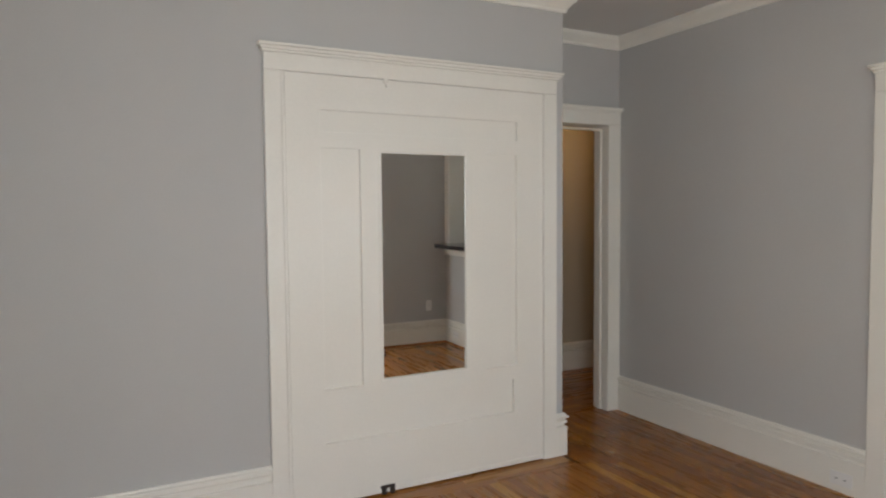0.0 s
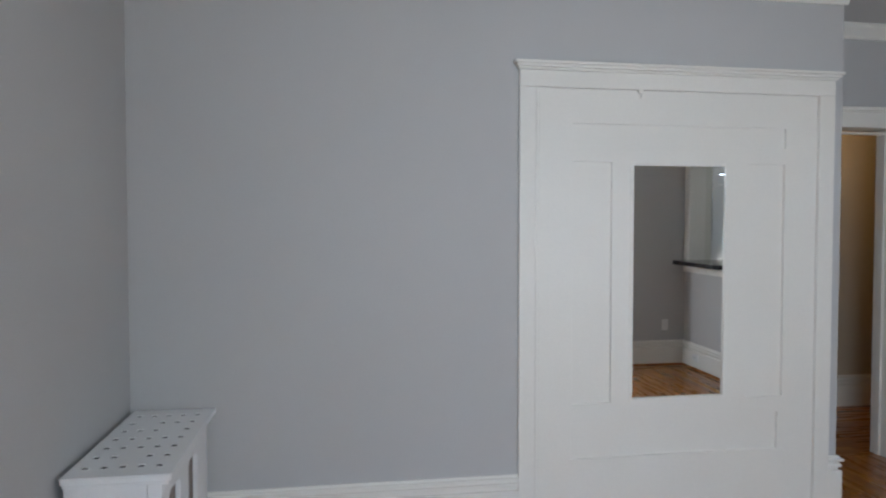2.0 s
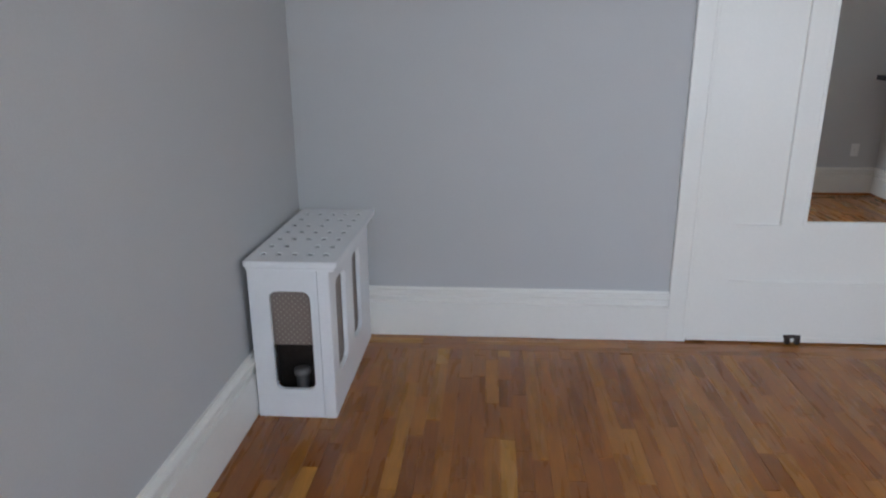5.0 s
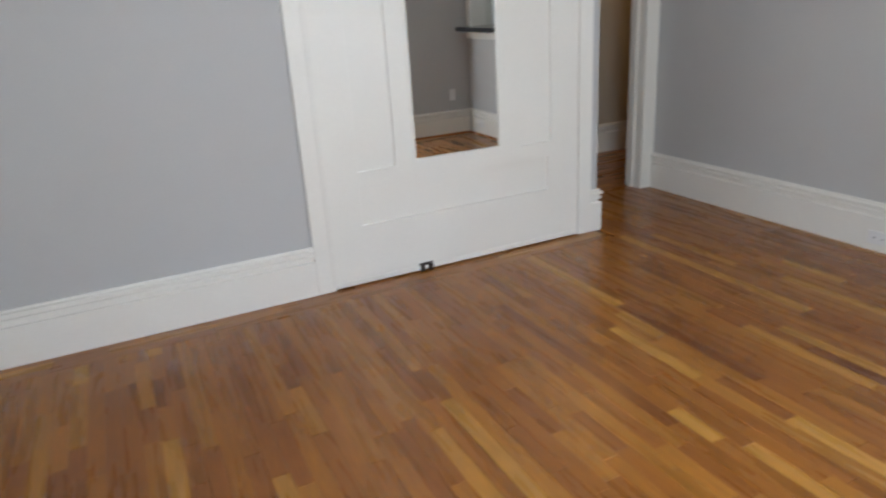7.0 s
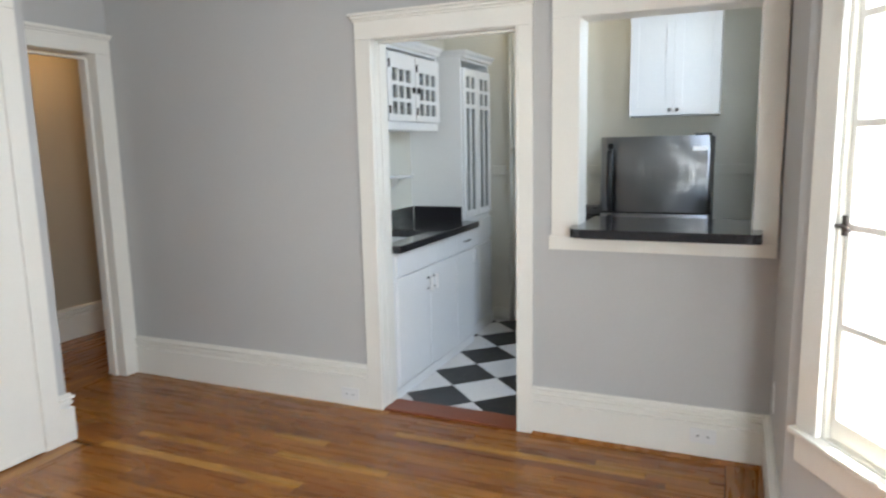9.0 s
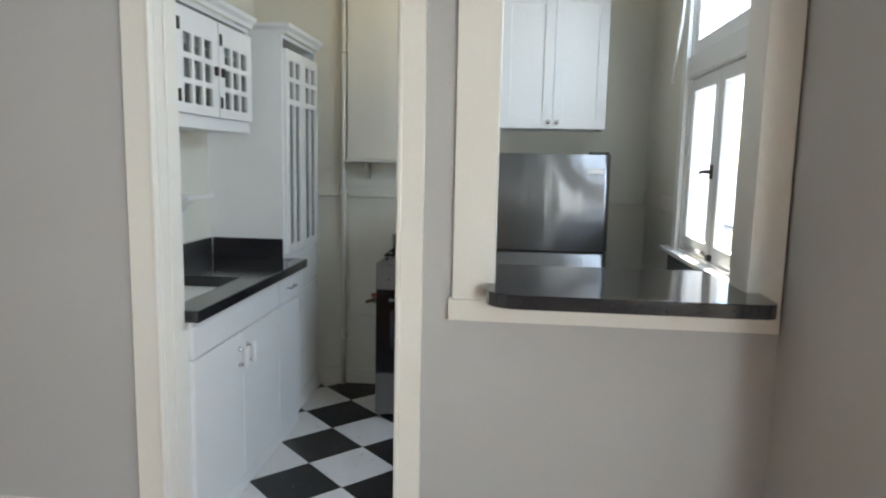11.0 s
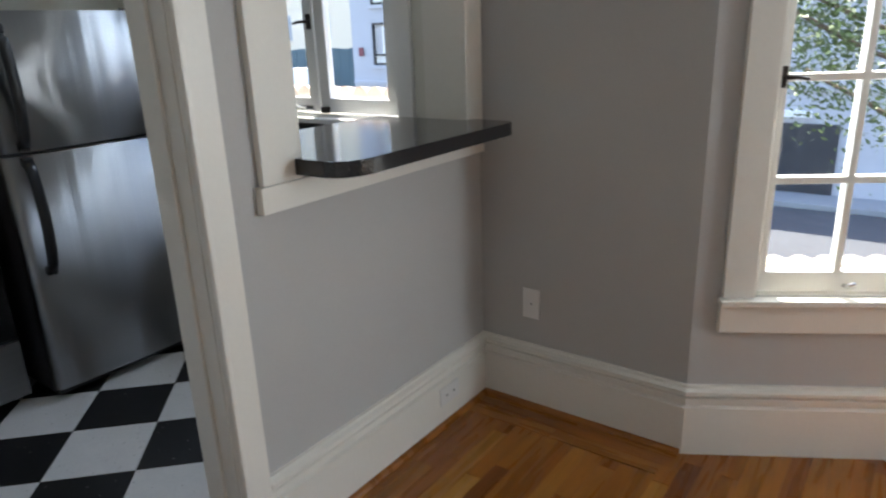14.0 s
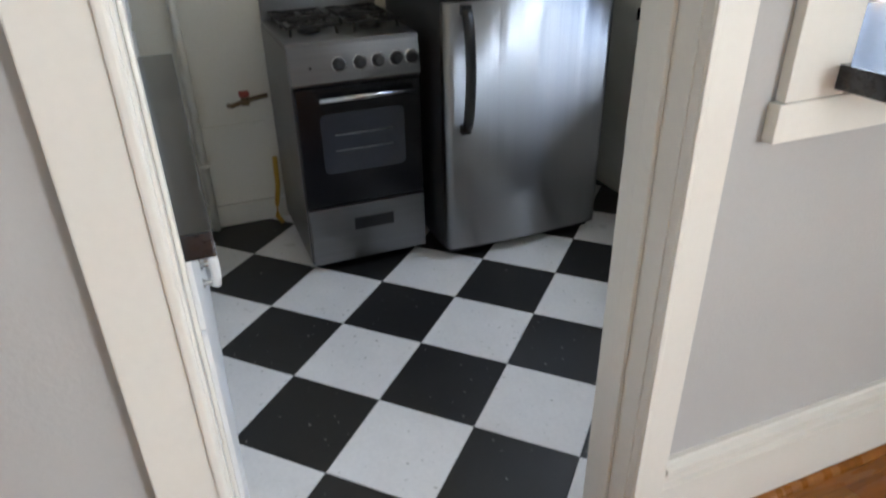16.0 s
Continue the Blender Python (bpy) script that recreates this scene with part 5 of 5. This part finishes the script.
me = bpy.data.meshes.new("crown")
me.from_pydata(verts, [], faces)
me.materials.append(LEAF)
crown = new("crown", me)
crown.parent = tree
crown.matrix_parent_inverse = tree.matrix_basis.inverted()


def tile_row(name, o, u, n, s0, s1, z):
    """A ledge of half-round clay tiles just outside a window."""
    ob = thing(name, Vector(o) + u * ((s0 + s1) / 2) + Z3 * z, "row of pale half-round clay tiles outside the window", "roof tiles", "tiled ledges")
    b = plate(B(), Vector(o), u, Z3, n, [s0, s1], [z - 0.30, z - 0.012], (), 0.16)
    part("ledge", b, STUCCO_B, ob)
    k, w = 0, 0.085
    while s0 + (k + 1) * w <= s1 + 0.001:
        c = s0 + (k + 0.5) * w
        pts = [Vector(o) + u * (c + w * 0.49 * math.cos(radians(a))) + Z3 * (z - 0.012 + 0.040 * math.sin(radians(a))) for a in range(0, 181, 20)]
        part("roof_tile", prism(B(), pts, n * 0.17 - Z3 * 0.03), CLAY, ob)
        k += 1
    return ob


for root, o, u, n, s0, s1, back in bay_things:
    tile_row("tiled_ledge", o - n * (T + 0.001), u, -n, s0 - 0.05, s1 + 0.05, 0.60)
tile_row("tiled_ledge", V(0, YS - T - 0.001, 0), X3, -Y3, KWX0 - 0.05, KWX1 + 0.05, 1.145)


# ---- boards and tiles, one by one ----
def unit_board():
    """A board 1 x 1 in plan whose upper edges are eased; its top is at z = 0."""
    b = B()
    e = 0.012
    lo = [b.verts.new(p) for p in ((0, 0, -0.009), (1, 0, -0.009), (1, 1, -0.009), (0, 1, -0.009))]
    md = [b.verts.new(p) for p in ((0, 0, -0.0006), (1, 0, -0.0006), (1, 1, -0.0006), (0, 1, -0.0006))]
    hi = [b.verts.new(p) for p in ((e, 0.002, 0), (1 - e, 0.002, 0), (1 - e, 0.998, 0), (e, 0.998, 0))]
    for r0, r1 in ((lo, md), (md, hi)):
        for k in range(4):
            b.faces.new((r0[k], r0[(k + 1) % 4], r1[(k + 1) % 4], r1[k]))
    b.faces.new(hi)
    return mesh_of("board", b)


BOARD = unit_board()
BOARD.materials.append(OAK)
BOARD_CROSS = BOARD.copy()
BOARD_CROSS.materials.clear()
BOARD_CROSS.materials.append(OAK_CROSS)
W = 0.0572
rng = random.Random(4)
near, far = [], []  # (x, y, width, length, turned)


def strip_run(x, y0, y1, turned, keep):
    y = y0 - rng.uniform(0, 0.5)
    while y < y1:
        ln = rng.choice((0.22, 0.3, 0.4, 0.55, 0.75, 1.1)) * rng.uniform(0.85, 1.15)
        a, c = max(y, y0), min(y + ln, y1)
        y += ln
        if c - a > 0.03:
            (near if keep(x, a, c) else far).append((x, a, W - 0.0003, c - a - 0.0012, turned))


k = 0
while XW + k * W < XE - 0.001:
    x = XW + k * W
    k += 1
    top = YN - 3 * W if x < XJ - 0.02 else YH + 0.06
    low = YS + 3 * W + 0.004 if x > 2.66 or x < -0.3 else -0.6
    if -0.3 <= x <= 2.66:  # the boards stop under the bay walls
        xc = x + W / 2
        low = max(BAY[1][1] - 0.06, YS - 0.06 - max(0.0, min(xc - BAY[0][0], BAY[3][0] - xc)) * 0.575)
    strip_run(x, low, top, False, lambda x, a, c: 0.2 < x < 2.15 and a > 1.05)
for j in range(3):
    strip_run(YN - (j + 1) * W, XW, XJ - 0.02, True, lambda x, a, c: a > -0.7 and c < 2.2)
    strip_run(YS + j * W, 2.66, XE, True, lambda x, a, c: True)
    strip_run(YS + j * W, XW, -0.3, True, lambda x, a, c: False)
k = 0
while YH + 0.062 + k * W < HY + 0.02:
    strip_run(YH + 0.062 + k * W, 1.6, 5.0, True, lambda x, a, c: False)
    k += 1


def plan_of(x, y, w, ln, turned):
    return (y, x, ln, w) if turned else (x, y, w, ln)


for x, y, w, ln, turned in near[:300]:
    ob = new("floorboard", BOARD_CROSS if turned else BOARD)
    if turned:
        ob.matrix_basis = Matrix.Translation((y, x + w, rng.uniform(-0.0003, 0.0003))) @ pose(0, 0, 0, 0, 0, -90) @ Matrix.Diagonal((w, ln, 1, 1))
    else:
        ob.matrix_basis = Matrix.Translation((x, y, rng.uniform(-0.0003, 0.0003))) @ Matrix.Diagonal((w, ln, 1, 1))
    ob.parent = FLOOR


def joined_boards(name, rows, parent, mat):
    verts, faces = [], []
    for x, y, w, ln, turned in rows:
        px, py, dx, dy = plan_of(x, y, w, ln, turned)
        z, e, s = rng.uniform(-0.0003, 0.0003), 0.0007, len(verts)
        for zz, i in ((-0.009, 0), (z - 0.0006, 0), (z, e)):
            verts += [(px + i, py + i, zz), (px + dx - i, py + i, zz), (px + dx - i, py + dy - i, zz), (px + i, py + dy - i, zz)]
        for r in (0, 4):
            faces += [(s + r + q, s + r + (q + 1) % 4, s + r + 4 + (q + 1) % 4, s + r + 4 + q) for q in range(4)]
        faces.append((s + 8, s + 9, s + 10, s + 11))
    me = bpy.data.meshes.new(name)
    me.from_pydata(verts, [], faces)
    me.materials.append(mat)
    ob = new(name, me)
    ob.parent = parent
    return tagged(ob, kind="stuff")


rest = far + near[300:]
joined_boards("floorboards", [r for r in rest if not r[4]], FLOOR, OAK_FAR)
joined_boards("border_boards", [r for r in rest if r[4] and r[0] < YH], FLOOR, OAK_CROSS_FAR)
joined_boards("hall_floorboards", [r for r in rest if r[4] and r[0] > YH], FLOOR_HALL, OAK_CROSS_FAR)

# kitchen tiles on the diagonal
TS = 0.3048
TILE = bpy.data.meshes.new("tile")
q = B()
h = TS / 2 - 0.0005
lo = [q.verts.new((a * h, c * h, -0.003)) for a, c in ((-1, -1), (1, -1), (1, 1), (-1, 1))]
hi = [q.verts.new((a * (h - 0.0008), c * (h - 0.0008), 0.0)) for a, c in ((-1, -1), (1, -1), (1, 1), (-1, 1))]
for s in range(4):
    q.faces.new((lo[s], lo[(s + 1) % 4], hi[(s + 1) % 4], hi[s]))
q.faces.new(hi)
q.to_mesh(TILE)
q.free()
TILE_DARK = TILE.copy()
TILE.materials.append(TILE_W)
TILE_DARK.materials.append(TILE_B)
r2 = math.sqrt(0.5) * TS
for i in range(-12, 13):
    for j in range(-12, 13):
        # grid corner (4.370, 1.333); tile centres lie half a diagonal from it
        cx, cy = 4.370 + (i - j) * r2, 1.333 + (i + j + 1) * r2
        if XE + 0.02 < cx < XK + 0.18 and YS - 0.1 < cy < YKN + 0.1:
            dark = (i + j) % 2 == 1
            m = pose(cx, cy, rng.uniform(-0.0002, 0.0002), 0, 0, 45 + rng.choice((0, 90, 180, 270)))
            if cx - r2 > XE + 0.012 and cx + r2 < XK + 0.1 and YS - 0.1 < cy - r2 and cy + r2 < YKN + 0.1:
                ob = new("tile", TILE_DARK if dark else TILE)
                ob.matrix_basis = m
            else:  # cut along the threshold
                q = B()
                q.from_mesh(TILE)
                q.transform(m)
                for co, no in (((XE + 0.012, 0, 0), (-1, 0, 0)), ((XK + 0.1, 0, 0), (1, 0, 0)), ((0, YS - 0.1, 0), (0, -1, 0)), ((0, YKN + 0.1, 0), (0, 1, 0))):
                    bmesh.ops.bisect_plane(q, geom=q.verts[:] + q.edges[:] + q.faces[:], plane_co=co, plane_no=no, clear_outer=True)
                cut = mesh_of("tile", q)
                cut.materials.append(TILE_B if dark else TILE_W)
                ob = new("tile", cut)
            ob.parent = FLOOR_K
